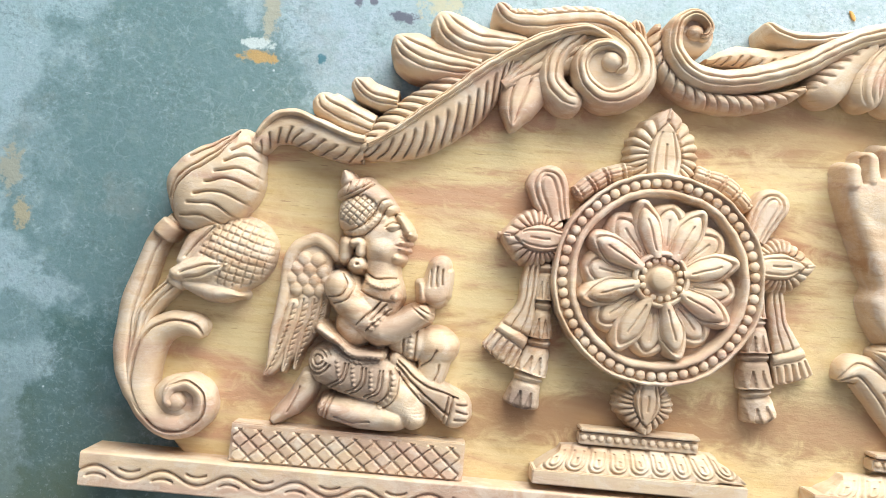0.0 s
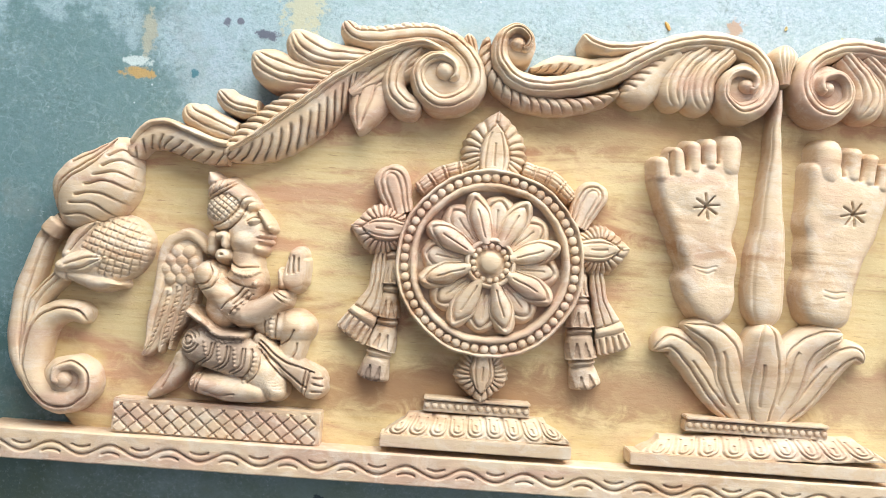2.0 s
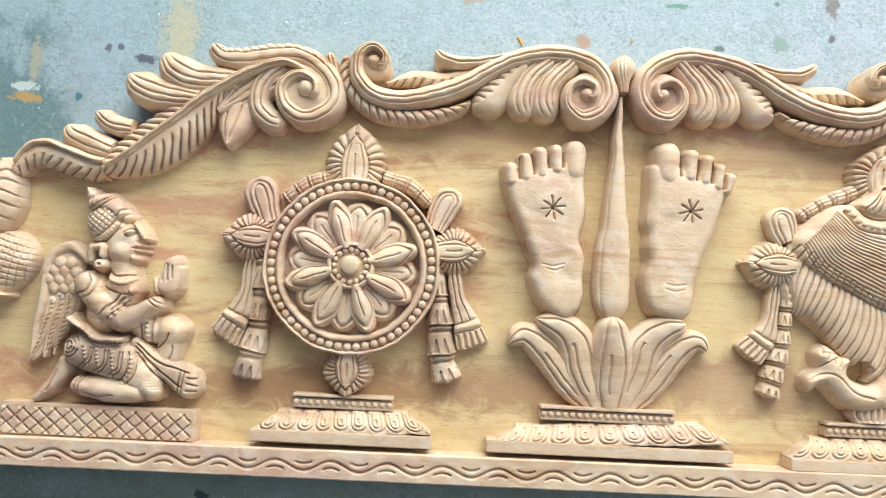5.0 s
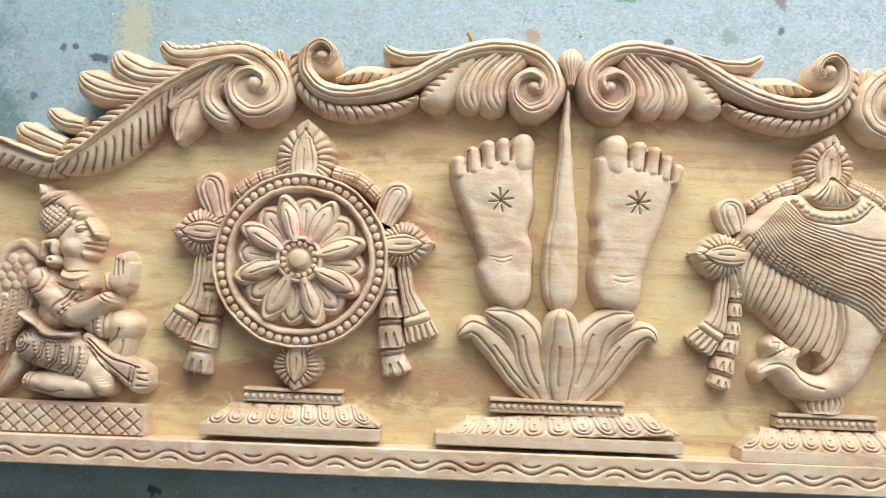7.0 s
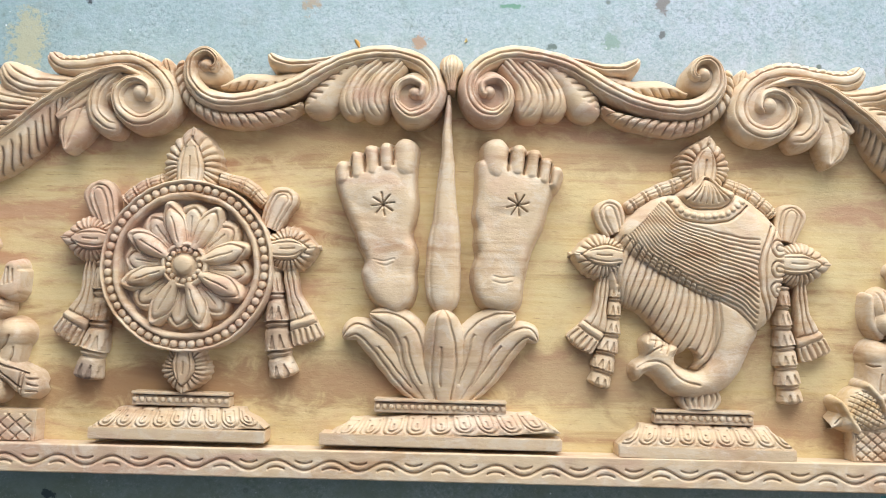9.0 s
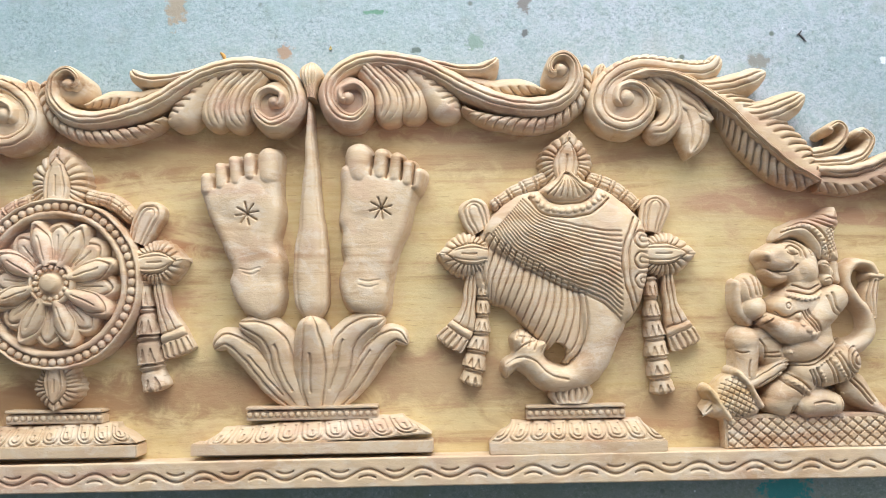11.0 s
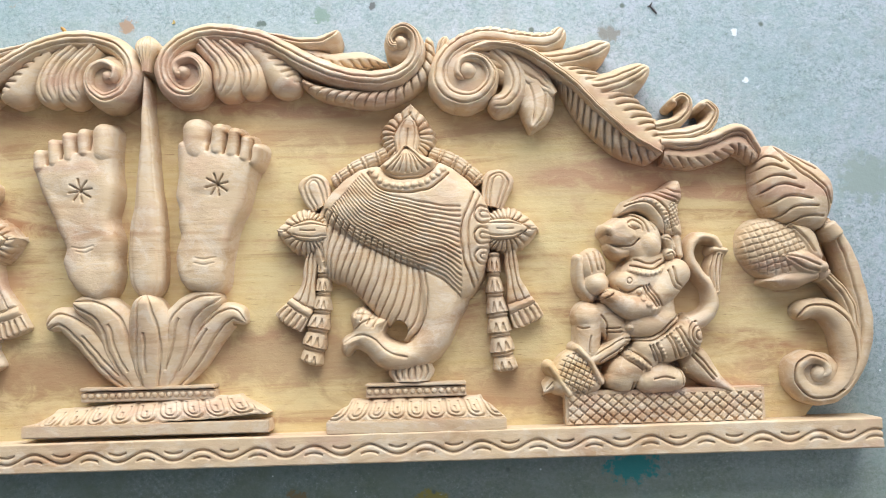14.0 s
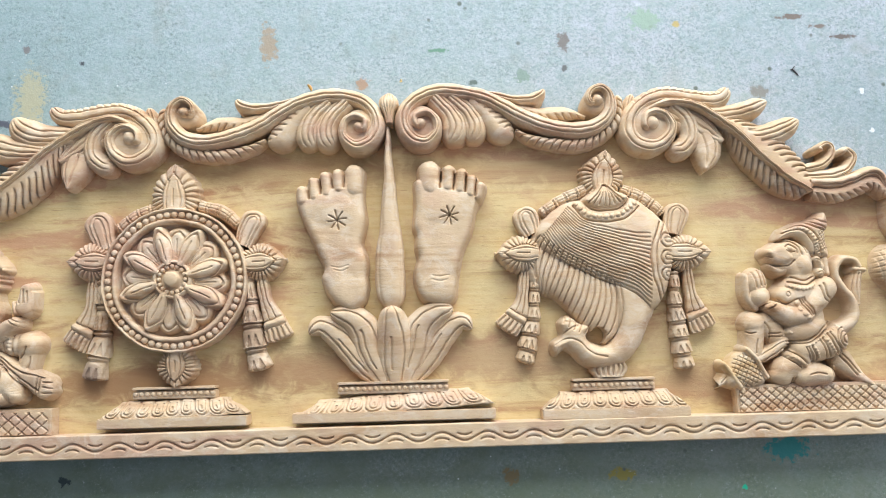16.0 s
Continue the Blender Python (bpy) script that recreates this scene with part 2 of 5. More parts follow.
    col = mark(-0.465, 0.380, 0.004, 0.003, (0.12, 0.13, 0.16))
    col = mark(-0.454, 0.381, 0.003, 0.003, (0.12, 0.13, 0.16))
    col = mark(-0.40, 0.40, 0.016, 0.03, (0.42, 0.42, 0.30))
    specks = nt.nodes.new("ShaderNodeTexVoronoi")
    specks.inputs["Scale"].default_value = 60
    nt.links.new(pos, specks.inputs["Vector"])
    keep = ramp(nt, noise_tex(nt, pos, 16, 3), [(0.50, (0.0,)), (0.60, (1.0,))])
    dot = ramp(nt, specks.outputs["Distance"], [(0.035, (0.9,)), (0.07, (0.0,))])
    col = mix(nt, calc(nt, "MULTIPLY", dot, keep), col, (0.75, 0.80, 0.82))
    specks2 = nt.nodes.new("ShaderNodeTexVoronoi")
    specks2.inputs["Scale"].default_value = 34
    nt.links.new(mapped(nt, pos, (1, 1, 1), (0, 0, 0.6), (3.1, 1.7, 0)), specks2.inputs["Vector"])
    keep2 = ramp(nt, noise_tex(nt, mapped(nt, pos, (1, 1, 1), (0, 0, 0), (5, 2, 0)), 13, 3), [(0.50, (0.0,)), (0.58, (1.0,))])
    dot2 = ramp(nt, calc(nt, "ADD", specks2.outputs["Distance"], calc(nt, "MULTIPLY", fine, 0.12)), [(0.12, (1.0,)), (0.17, (0.0,))])
    col = mix(nt, calc(nt, "MULTIPLY", dot2, keep2), col, (0.12, 0.15, 0.13))
    scr = noise_tex(nt, mapped(nt, pos, (30, 70, 1), (0, 0, 0.9)), 1.0, 5, 0.7, 3.0)
    col = mix(nt, ramp(nt, scr, [(0.68, (0.0,)), (0.71, (0.5,))]), col, (0.62, 0.68, 0.70))
    nt.links.new(col, bsdf.inputs["Base Color"])
    nt.links.new(ramp(nt, fine, [(0.3, (0.32,)), (0.7, (0.55,))]), bsdf.inputs["Roughness"])
    bump(nt, bsdf, mix(nt, 0.35, fine, big), 0.5, 0.002)
    return mat


FLOOR = painted_floor()


# ---- mesh tools; lengths in mm on the panel's plane, heights over the floor ----
def mesh_of(name, verts, faces, smooth=True):
    me = bpy.data.meshes.new(name)
    me.from_pydata((np.asarray(verts, float) / 1000.0).tolist(), [], faces)
    me.polygons.foreach_set("use_smooth", [smooth] * len(me.polygons))
    me.update()
    return me


def uneven(v, amount=1.0):
    """The small unevenness of a hand-cut surface."""
    v = np.array(v, float)
    x, y = v[:, 0].copy(), v[:, 1].copy()
    v[:, 0] += amount * 0.45 * np.sin(0.11 * y + 0.07 * x + 1.0) + amount * 0.25 * np.sin(0.31 * x - 0.23 * y)
    v[:, 1] += amount * 0.45 * np.sin(0.10 * x - 0.08 * y + 2.0) + amount * 0.25 * np.sin(0.27 * y + 0.33 * x + 0.7)
    top = v[:, 2] > FACE + 3
    v[:, 2] += top * (0.14 * np.sin(0.23 * x + 0.11 * y + 0.4) + 0.12 * np.sin(0.29 * y - 0.17 * x + 1.3))
    v[:, 2] = deepen(v[:, 2])
    return v


def deepen(z):
    """Heights with the ground of the relief cut lower and its tops kept."""
    return np.where(z > FACE - 1, 13.5 + (z - FACE + 1) * 1.14, z * 13.5 / (FACE - 1))


def part(name, data, material, parent, label=""):
    verts, faces = data[0], data[1]
    if parent is not None and np.max(np.asarray(verts)[:, 2]) > 12:
        verts = uneven(verts, 0.2 if name in ("rail", "plinth", "slab", "lattice_block", "lattice") else 1.0)
    ob = new(name, mesh_of(name, verts, faces, data[2] if len(data) > 2 else True))
    ob.data.materials.append(material)
    ob.parent = parent
    return tagged(ob, label)


def pts(text):
    return np.array([[float(a) for a in p.split(",")] for p in text.split()])


def spline(ctrl, n):
    """A smooth curve through the rows of ctrl, n samples even in length of its first two columns."""
    c = np.asarray(ctrl, float)
    p = np.vstack([2 * c[0] - c[1], c, 2 * c[-1] - c[-2]])
    out = []
    for i in range(len(c) - 1):
        t = np.linspace(0, 1, 24, endpoint=False)[:, None]
        a, b, d, e = p[i], p[i + 1], p[i + 2], p[i + 3]
        out.append(0.5 * (2 * b + (d - a) * t + (2 * a - 5 * b + 4 * d - e) * t ** 2 + (3 * b - a - 3 * d + e) * t ** 3))
    out = np.vstack(out + [c[-1:]])
    s = np.r_[0, np.cumsum(np.hypot(*np.diff(out[:, :2], axis=0).T))]
    k = np.linspace(0, s[-1], n)
    return np.stack([np.interp(k, s, out[:, j]) for j in range(out.shape[1])], 1), k


def grid_faces(n, m, start=0):
    i, j = np.meshgrid(np.arange(n - 1), np.arange(m - 1), indexing="ij")
    a = (start + i * m + j).ravel()
    return np.stack([a, a + m, a + m + 1, a + 1], 1).tolist()


def strip(ctrl, widths, prof, low=1.0, flip=False, m=25, caps=(0.0, 0.0), step=0.9, lift=None, scallop=None):
    """A carved band along a curve: widths are half widths, prof(u, v, s, w) its height."""
    c = np.asarray(ctrl, float) if not isinstance(ctrl, str) else pts(ctrl)
    wc, wk = spline(np.c_[np.linspace(0, 1000, len(widths)), np.zeros(len(widths)), widths], 200)
    length = np.sum(np.hypot(*np.diff(c[:, :2], axis=0).T))
    n = int(max(14, length / step))
    q, s = spline(c[:, :2], n)
    u = s / s[-1]
    w = np.maximum(np.interp(u * 1000, wc[:, 0], wc[:, 2]), 0.15)
    drop = np.ones(n)
    for a, uu in ((caps[0], u), (caps[1], 1 - u)):
        if a > 0:
            k = np.clip(uu / a, 0, 1)
            k = np.sqrt(np.maximum(1 - (1 - k) ** 2, 0.0004))
            w, drop = w * k, drop * (0.55 + 0.45 * k)
    if scallop:
        w = w * scallop(u) if callable(scallop) else w * (1 - scallop[1] + 2 * scallop[1] * np.minimum(1, 3 * saw(s / scallop[0] - scallop[2])) * (u > 0.06))
    t = np.gradient(q[:, :2], axis=0)
    t /= np.maximum(np.hypot(t[:, 0], t[:, 1]), 1e-6)[:, None]
    nx, ny = -t[:, 1], t[:, 0]
    v = np.linspace(-1, 1, m)
    U, V = np.meshgrid(u, v, indexing="ij")
    S, W = np.meshgrid(s, v, indexing="ij")[0], np.repeat(w[:, None], m, 1)
    X = q[:, 0][:, None] + nx[:, None] * W * V
    Y = q[:, 1][:, None] + ny[:, None] * W * V
    Z = FACE + (prof(U, V, S, W) - FACE) * drop[:, None] + (0 if lift is None else np.interp(U, np.linspace(0, 1, len(lift)), lift))
    if flip:
        X, Y = MID + (MID - X) * 1.012, Y + 2.5
    top = np.stack([X, Y, Z], 2).reshape(-1, 3)
    ring = np.r_[np.arange(m), m - 1 + m * np.arange(1, n), (n - 1) * m + np.arange(m - 2, -1, -1), m * np.arange(n - 2, 0, -1)]
    up = top[ring]
    down = up.copy()
    down[:, 2] = low
    k, r = len(top), len(ring)
    faces = grid_faces(n, m)
    a = np.arange(r)
    b = (a + 1) % r
    faces += np.stack([k + a, k + b, k + r + b, k + r + a], 1).tolist()
    if flip:
        faces = [f[::-1] for f in faces]
    return np.vstack([top, up, down]), faces


def dome(v, p=2.0):
    return np.sqrt(np.maximum(1 - np.abs(v) ** p, 0))


def cut(d, width):
    """A V-shaped cut with a soft lip."""
    return np.exp(-np.abs(d / width) ** 1.5)


def saw(x):
    """0 on every whole number, 0.5 halfway."""
    return np.abs(x - np.round(x))


def band(h, edge=0.5, lines=(), depth=1.3, lw=0.10, p=2.2):
    """A rounded band with grooves along it at the given v."""
    def f(u, v, s, w):
        z = FACE + h * (edge + (1 - edge) * dome(v, p))
        for c in lines:
            z = z - 3.0 * depth * cut((v - c) * w, 0.75) * np.clip((0.95 - u) / 0.12, 0, 1)
        return z
    return f


def veined(h, period=4.0, slope=1.6, depth=1.5, rib=0.12, lo=0.15, hi=1.2, edge=0.45, lean=0.0, sides=(1, 1), lines=(), whole=False):
    """A leaf with slanting cuts on either side of its middle or, if whole, from edge to edge."""
    def f(u, v, s, w):
        a = np.abs(v)
        z = FACE + h * (edge + (1 - edge) * dome(v, 2.0)) + lean * v
        g = cut(saw(s / period - slope * (0.9 * (v + 0.25 * v * v) if whole else a ** 1.6)), 0.10 if whole else 0.14) * (a > lo) * np.clip((a - lo) * 8, 0, 1) * (a < hi)
        g = g * np.where(v > 0, sides[0], sides[1]) * (0.8 if whole else 0.45 + 0.75 * a)
        z = z - 3.2 * depth * g
        for c in lines:
            z = z - 2.6 * cut((v - c * np.sin(np.pi * np.clip(u * 1.1, 0, 1))) * w, 0.8) * (u > 0.08)
        if rib:
            z = z - 2.4 * cut((a - rib) * w, 0.7)
        return z
    return f


def petal(h, line=0.55, depth=1.0, edge=0.35, mid=True):
    """A petal with an inner line that follows its outline and a cut down its middle."""
    def f(u, v, s, w):
        z = FACE + h * (edge + (1 - edge) * dome(v, 2.2))
        r = np.sqrt((v / line) ** 2 + np.clip((u - 0.45) / 0.40, 0, 9) ** 2)
        z = z - 2.9 * depth * cut(r - 1, 0.09)
        if mid:
            z = z - 1.7 * depth * cut(v * w, 0.5) * ((u > 0.12) & (u < 0.66))
        return z
    return f


def box(x0, x1, y0, y1, z0, z1, b=0.8):
    """A block with chamfered edges."""
    bm = bmesh.new()
    bmesh.ops.create_cube(bm, size=1.0)
    for vtx in bm.verts:
        vtx.co = ((x0 + x1) / 2 + vtx.co.x * (x1 - x0), (y0 + y1) / 2 + vtx.co.y * (y1 - y0), (z0 + z1) / 2 + vtx.co.z * (z1 - z0))
    bmesh.ops.bevel(bm, geom=bm.edges[:], offset=b, segments=2, affect="EDGES")
    bm.verts.index_update()
    out = [tuple(vtx.co) for vtx in bm.verts], [[vtx.index for vtx in f.verts] for f in bm.faces], False
    bm.free()
    return out


def bead(r, h, n=10, k=4, sx=1.0):
    """A half-round bead, origin at its foot."""
    verts, faces = [], []
    for i in range(k):
        a = (i / k) * math.pi / 2 * 0.96
        for j in range(n):
            b = 2 * math.pi * j / n
            verts.append((r * sx * math.cos(a) ** 0.7 * math.cos(b), r * math.cos(a) ** 0.7 * math.sin(b), h * (0.3 + 0.7 * math.sin(a)) if i else 0))
    for i in range(k - 1):
        for j in range(n):
            faces.append([i * n + j, i * n + (j + 1) % n, (i + 1) * n + (j + 1) % n, (i + 1) * n + j])
    faces.append([(k - 1) * n + j for j in range(n)])
    return verts, faces


class Relief:
    """A carved height field over a rectangle, in mm over the board's face."""

    def __init__(self, x0, x1, y0, y1, res=0.8, wall=5.0):
        self.x, self.y = np.arange(x0, x1, res), np.arange(y0, y1, res)
        self.X, self.Y = np.meshgrid(self.x, self.y, indexing="ij")
        self.H, self.wall = np.full(self.X.shape, -30.0), wall

    def join(self, z, k):
        m = np.maximum(self.H, z)
        d = np.clip(k - np.abs(self.H - z), 0, None)
        self.H = m + (d * d / (4 * k) if k > 0 else 0)

    def chain(self, points, radii, lift, h, k=1.0, p=2.0):
        """A rounded limb through the points."""
        c = pts(points) if isinstance(points, str) else np.asarray(points, float)
        q, s = spline(np.c_[c, np.interp(np.linspace(0, 1, len(c)), np.linspace(0, 1, len(radii)), radii)], max(2, 6 * (len(c) - 1))) if len(c) > 1 else (np.array([[*c[0], radii[0]]]), None)
        best = np.full(self.X.shape, 9e9)
        rad = np.ones(self.X.shape)
        for i in range(max(1, len(q) - 1)):
            a, b = q[i], q[min(i + 1, len(q) - 1)]
            dx, dy = b[0] - a[0], b[1] - a[1]
            t = np.clip(((self.X - a[0]) * dx + (self.Y - a[1]) * dy) / max(dx * dx + dy * dy, 1e-9), 0, 1)
            r = a[2] + (b[2] - a[2]) * t
            d = np.hypot(self.X - a[0] - t * dx, self.Y - a[1] - t * dy)
            use = d - r < best
            best, rad = np.where(use, d - r, best), np.where(use, r, rad)
        inside = dome(np.clip((best + rad) / rad, 0, 1), p)
        self.join(np.where(best < 0, lift + h * inside, lift - self.wall * best), k)
        return self

    def oval(self, cx, cy, rx, ry, turn, lift, h, k=1.0, p=2.0):
        a = radians(turn)
        u = ((self.X - cx) * math.cos(a) + (self.Y - cy) * math.sin(a)) / rx
        v = (-(self.X - cx) * math.sin(a) + (self.Y - cy) * math.cos(a)) / ry
        r = np.hypot(u, v)
        sd = (r - 1) * min(rx, ry)
        self.join(np.where(r < 1, lift + h * dome(np.clip(r, 0, 1), p), lift - self.wall * sd), k)
        return self

    def pillow(self, outline, lift, h, edge, k=1.0, p=2.0):
        """A form with a closed smooth outline, rounded over its edge."""
        c = pts(outline)
        a, d, e = np.roll(c, 1, 0), np.roll(c, -1, 0), np.roll(c, -2, 0)
        t = np.linspace(0, 1, 5, endpoint=False)[None, :, None]
        a, b, d, e = (q[:, None, :] for q in (a, c, d, e))
        q = (0.5 * (2 * b + (d - a) * t + (2 * a - 5 * b + 4 * d - e) * t ** 2 + (3 * b - a - 3 * d + e) * t ** 3)).reshape(-1, 2)
        best, inside = np.full(self.X.shape, 9e9), np.zeros(self.X.shape, bool)
        for a, b in zip(q, np.roll(q, -1, 0)):
            dx, dy = b - a
            f = np.clip(((self.X - a[0]) * dx + (self.Y - a[1]) * dy) / max(dx * dx + dy * dy, 1e-9), 0, 1)
            best = np.minimum(best, np.hypot(self.X - a[0] - f * dx, self.Y - a[1] - f * dy))
            if abs(dy) > 1e-9:
                inside ^= ((a[1] > self.Y) != (b[1] > self.Y)) & (self.X < dx * (self.Y - a[1]) / dy + a[0])
        z = np.where(inside, lift + h * dome(1 - np.clip(best / edge, 0, 1), p), lift - self.wall * best)
        self.join(z, k)
        return self

    def near(self, points):
        c = pts(points) if isinstance(points, str) else np.asarray(points, float)
        q = spline(c, max(2, 7 * (len(c) - 1)))[0] if len(c) > 2 else c
        best = np.full(self.X.shape, 9e9)
        for a, b in zip(q[:-1], q[1:]):
            dx, dy = b - a
            t = np.clip(((self.X - a[0]) * dx + (self.Y - a[1]) * dy) / max(dx * dx + dy * dy, 1e-9), 0, 1)
            best = np.minimum(best, np.hypot(self.X - a[0] - t * dx, self.Y - a[1] - t * dy))
        return best

    def line(self, points, width=0.9, depth=1.2):
        """A cut (or, with a negative depth, a raised cord) along a curve."""
        self.H = self.H - 2.9 * depth * cut(self.near(points), 0.8 * width) * (self.H > 0)
        return self

    def dots(self, points, n, r, h):
        """A row of small beads along a curve."""
        c = pts(points)
        for x, y in spline(c, n)[0][:, :2] if len(c) > 2 else np.linspace(c[0], c[-1], n):
            self.H = self.H + h * dome(np.clip(np.hypot(self.X - x, self.Y - y) / r, 0, 1)) * (self.H > 0)
        return self

    def hatch(self, cx, cy, rx, ry, turn, period, depth):
        """Crossing cuts inside an oval."""
        a = radians(turn)
        u = (self.X - cx) * math.cos(a) + (self.Y - cy) * math.sin(a)
        v = -(self.X - cx) * math.sin(a) + (self.Y - cy) * math.cos(a)
        g = np.maximum(cut(saw((u + v) / period), 0.10), cut(saw((u - v) / period), 0.10))
        self.H = self.H - 1.7 * depth * g * ((u / rx) ** 2 + (v / ry) ** 2 < 1) * (self.H > 0)
        return self

    def mesh(self, z0=None):
        z0 = FACE if z0 is None else z0
        n, m = self.X.shape
        live = self.H > -0.5
        cell = live[:-1, :-1] | live[1:, :-1] | live[:-1, 1:] | live[1:, 1:]
        i, j = np.nonzero(cell)
        a = i * m + j
        quads = np.stack([a, a + m, a + m + 1, a + 1], 1)
        used, inv = np.unique(quads, return_inverse=True)
        v = np.stack([self.X.ravel()[used], self.Y.ravel()[used], z0 + np.maximum(self.H.ravel()[used], -1.0)], 1)
        return v, inv.reshape(quads.shape).tolist()


# ---- floor ----
def ground():
    n = 60
    k = np.sinh(np.linspace(-6, 6, n)) / math.sinh(6) * 60000.0
    X, Y = np.meshgrid(k, k, indexing="ij")
    return np.stack([X, Y, np.zeros_like(X)], 2).reshape(-1, 3), grid_faces(n, n)


floor = part("floor", ground(), FLOOR, None)
tagged(floor, "worn teal painted concrete floor with stains and flecks", "floor", kind="structure")


# ---- plain unseen walls, added round it to limit the sky's light ----
def plaster():
    mat, nt, bsdf, pos = nodes_of("lime_plaster", 0.8)
    n = noise_tex(nt, pos, 3, 6, 0.6)
    nt.links.new(ramp(nt, n, [(0.3, (0.26, 0.27, 0.27)), (0.7, (0.34, 0.35, 0.35))]), bsdf.inputs["Base Color"])
    bump(nt, bsdf, noise_tex(nt, pos, 60, 4), 0.3, 0.003)
    return mat


PLASTER = plaster()


def wall(name, blocks):
    verts, faces = [], []
    for b in blocks:
        v, f, _ = box(*b, 4)
        faces += [[i + len(verts) for i in q] for q in f]
        verts += v
    tagged(part(name, (verts, faces, False), PLASTER, None), "plain grey plaster wall, unseen, added to bound the light", "wall", kind="structure")


wall("added_wall_north", [(-2000, -730, 1480, 1680, 0, 2700), (1330, 2500, 1480, 1680, 0, 2700), (-730, 1330, 1480, 1680, 1600, 2700), (-730, 1330, 1480, 1680, 0, 100)])
wall("added_wall_east", [(2300, 2500, -2000, -580, 0, 2700), (2300, 2500, 980, 1480, 0, 2700), (2300, 2500, -580, 980, 1930, 2700), (2300, 2500, -580, 980, 0, 780)])
wall("added_wall_west", [(-2200, -2000, -2000, 1680, 0, 2700)])
wall("added_wall_south", [(-2000, 2300, -2000, -1800, 0, 2700)])

# ---- the carved panel ----
panel = tagged(new("carved_panel"), "pale yellow carved wooden crest panel lying flat on the floor", "wood carving")


def board():
    half = pts("8,366 -60,364 -130,352 -190,348 -236,352 -300,352 -345,335 -395,312 -440,284 -505,272 -552,252 -578,218 -592,180 -603,130 -602,80 -580,45 -560,20 8,20")
    left = spline(half[:17], 150)[0]
    outline = np.vstack([left, np.c_[2 * MID - left[::-1, 0], left[::-1, 1]][:-1]])
    outline = outline[::-1]
    n = len(outline)
    mid = outline.mean(0)
    rings = []
    for z, inset in ((1.0, 0.0), (FACE - 1.5, 0.0), (FACE, 1.5)):
        o = outline + (mid - outline) / np.hypot(*(mid - outline).T)[:, None] * inset
        rings.append(np.c_[o, np.full(n, z)])
    verts = np.vstack(rings)
    faces = []
    for r in range(2):
        for i in range(n):
            j = (i + 1) % n
            faces.append([r * n + i, r * n + j, (r + 1) * n + j, (r + 1) * n + i])
    faces.append([2 * n + i for i in range(n)])
    return verts, faces, False


part("board", board(), BOARD, panel, "flat yellow board with brown grain streaks")


def rail():
    def prof(u, v, s, w):
        y = v * w
        wave = 4.2 * np.sin(2 * np.pi * s / 48.0)
        z = 43.0 - 3.4 * cut(y + 1.0 - wave, 0.9)
        ph = s / 48.0
        for off, sgn in ((0.25, -1), (0.75, 1)):
            c = (ph - off - np.round(ph - off)) * 48.0
            arc = sgn * (1.6 + 0.035 * c ** 2)
            z = z - 3.0 * cut(y + 1.0 - arc, 0.7) * (np.abs(c) < 7.5)
        return z - 2.0 * np.clip(np.abs(v) - 0.94, 0, 1) / 0.06
    return strip("-629,12.5 -300,13.5 0,14.5 300,15.5 638,16.5", (12.5, 13), prof, low=0.5, m=45, step=0.8)


part("rail", rail(), WOOD, panel, "straight bottom rail with an incised wavy line")

# border, built on one side and again mirrored on the other
def ornament(name, curve, widths, prof, rise, ends, sides=(False, True)):
    """One carved form of the border: its curve, half widths, profile, heights added along it and round ends."""
    for side in sides:
        part(name, strip(curve, widths, prof, 1.0, side, 41, ends, 0.7, rise), WOOD, panel)


LEFT = RIGHT = (False,)


def nicked(h, edge, lines, depth):
    """A band whose outer edge is nicked along its first stretch."""
    plain = band(h, edge, lines, depth)

    def f(u, v, s, w):
        return plain(u, v, s, w) - 3.2 * cut(saw(s / 7.5 + 0.8 * v), 0.14) * np.clip((v - 0.4) * 6, 0, 1) * (u > 0.03) * (u < 0.42)
    return f


ornament("stem", "-586,52 -602,73 -609,97 -608,125 -601,158 -591,184 -580,197", (7, 8, 9, 9, 8.5, 7.5, 7), band(20, 0.5, (-0.4,), 1.0), None, (0, 0))
ornament("stem", "-600,105 -596,126 -585,143 -573,155", (7, 7, 6.5, 6), band(20, 0.5, (-0.3, 0.4), 1.0), None, (0, 0))
ornament("stem_collar", "-590,183 -581,196", (8.5, 8.5), band(25, 0.5, (), 1.0), None, (0.2, 0.2))
ornament("stem_collar", "-579,148 -572,157", (8, 8), band(23, 0.5), None, (0.3, 0.3))
ornament("volute", "-553,113 -562,121 -577,120 -590,110 -596,94 -596,74 -589,58 -576,48 -560,48 -549,58 -549,72 -559,79 -570,75 -572,66 -566,63", (8, 9, 10, 12, 13, 12.5, 11.5, 11, 10.5, 10, 9, 8, 6.5, 5, 4), band(21, 0.45, (-0.3,), 1.6, 0.14), (0, 0, 0, 0, 1, 3, 6), (0.05, 0.04))
ornament("ribbon_leaf", "-528,253 -518,268 -502,274 -482,268 -465,263 -447,262", (6, 9, 13, 13, 11, 10), veined(22, 9.0, -1.1, 1.6, 0.0, 0.05, 1.0, 0.5, sides=(0, 1)), None, (0.06, 0), LEFT)
ornament("ribbon_edge", "-527,262 -517,277 -501,283 -482,277 -465,271 -447,268", (3, 4, 4, 4, 4, 3.5), band(26, 0.5, (-0.5,)), None, (0.05, 0), LEFT)
ornament("leaf_lobe", "-443,279 -463,285 -478,292 -484,301", (9, 11, 12, 11), band(22, 0.5, (-0.25, 0.35), 0.9), (0, 0, 2), (0, 0.30), LEFT)
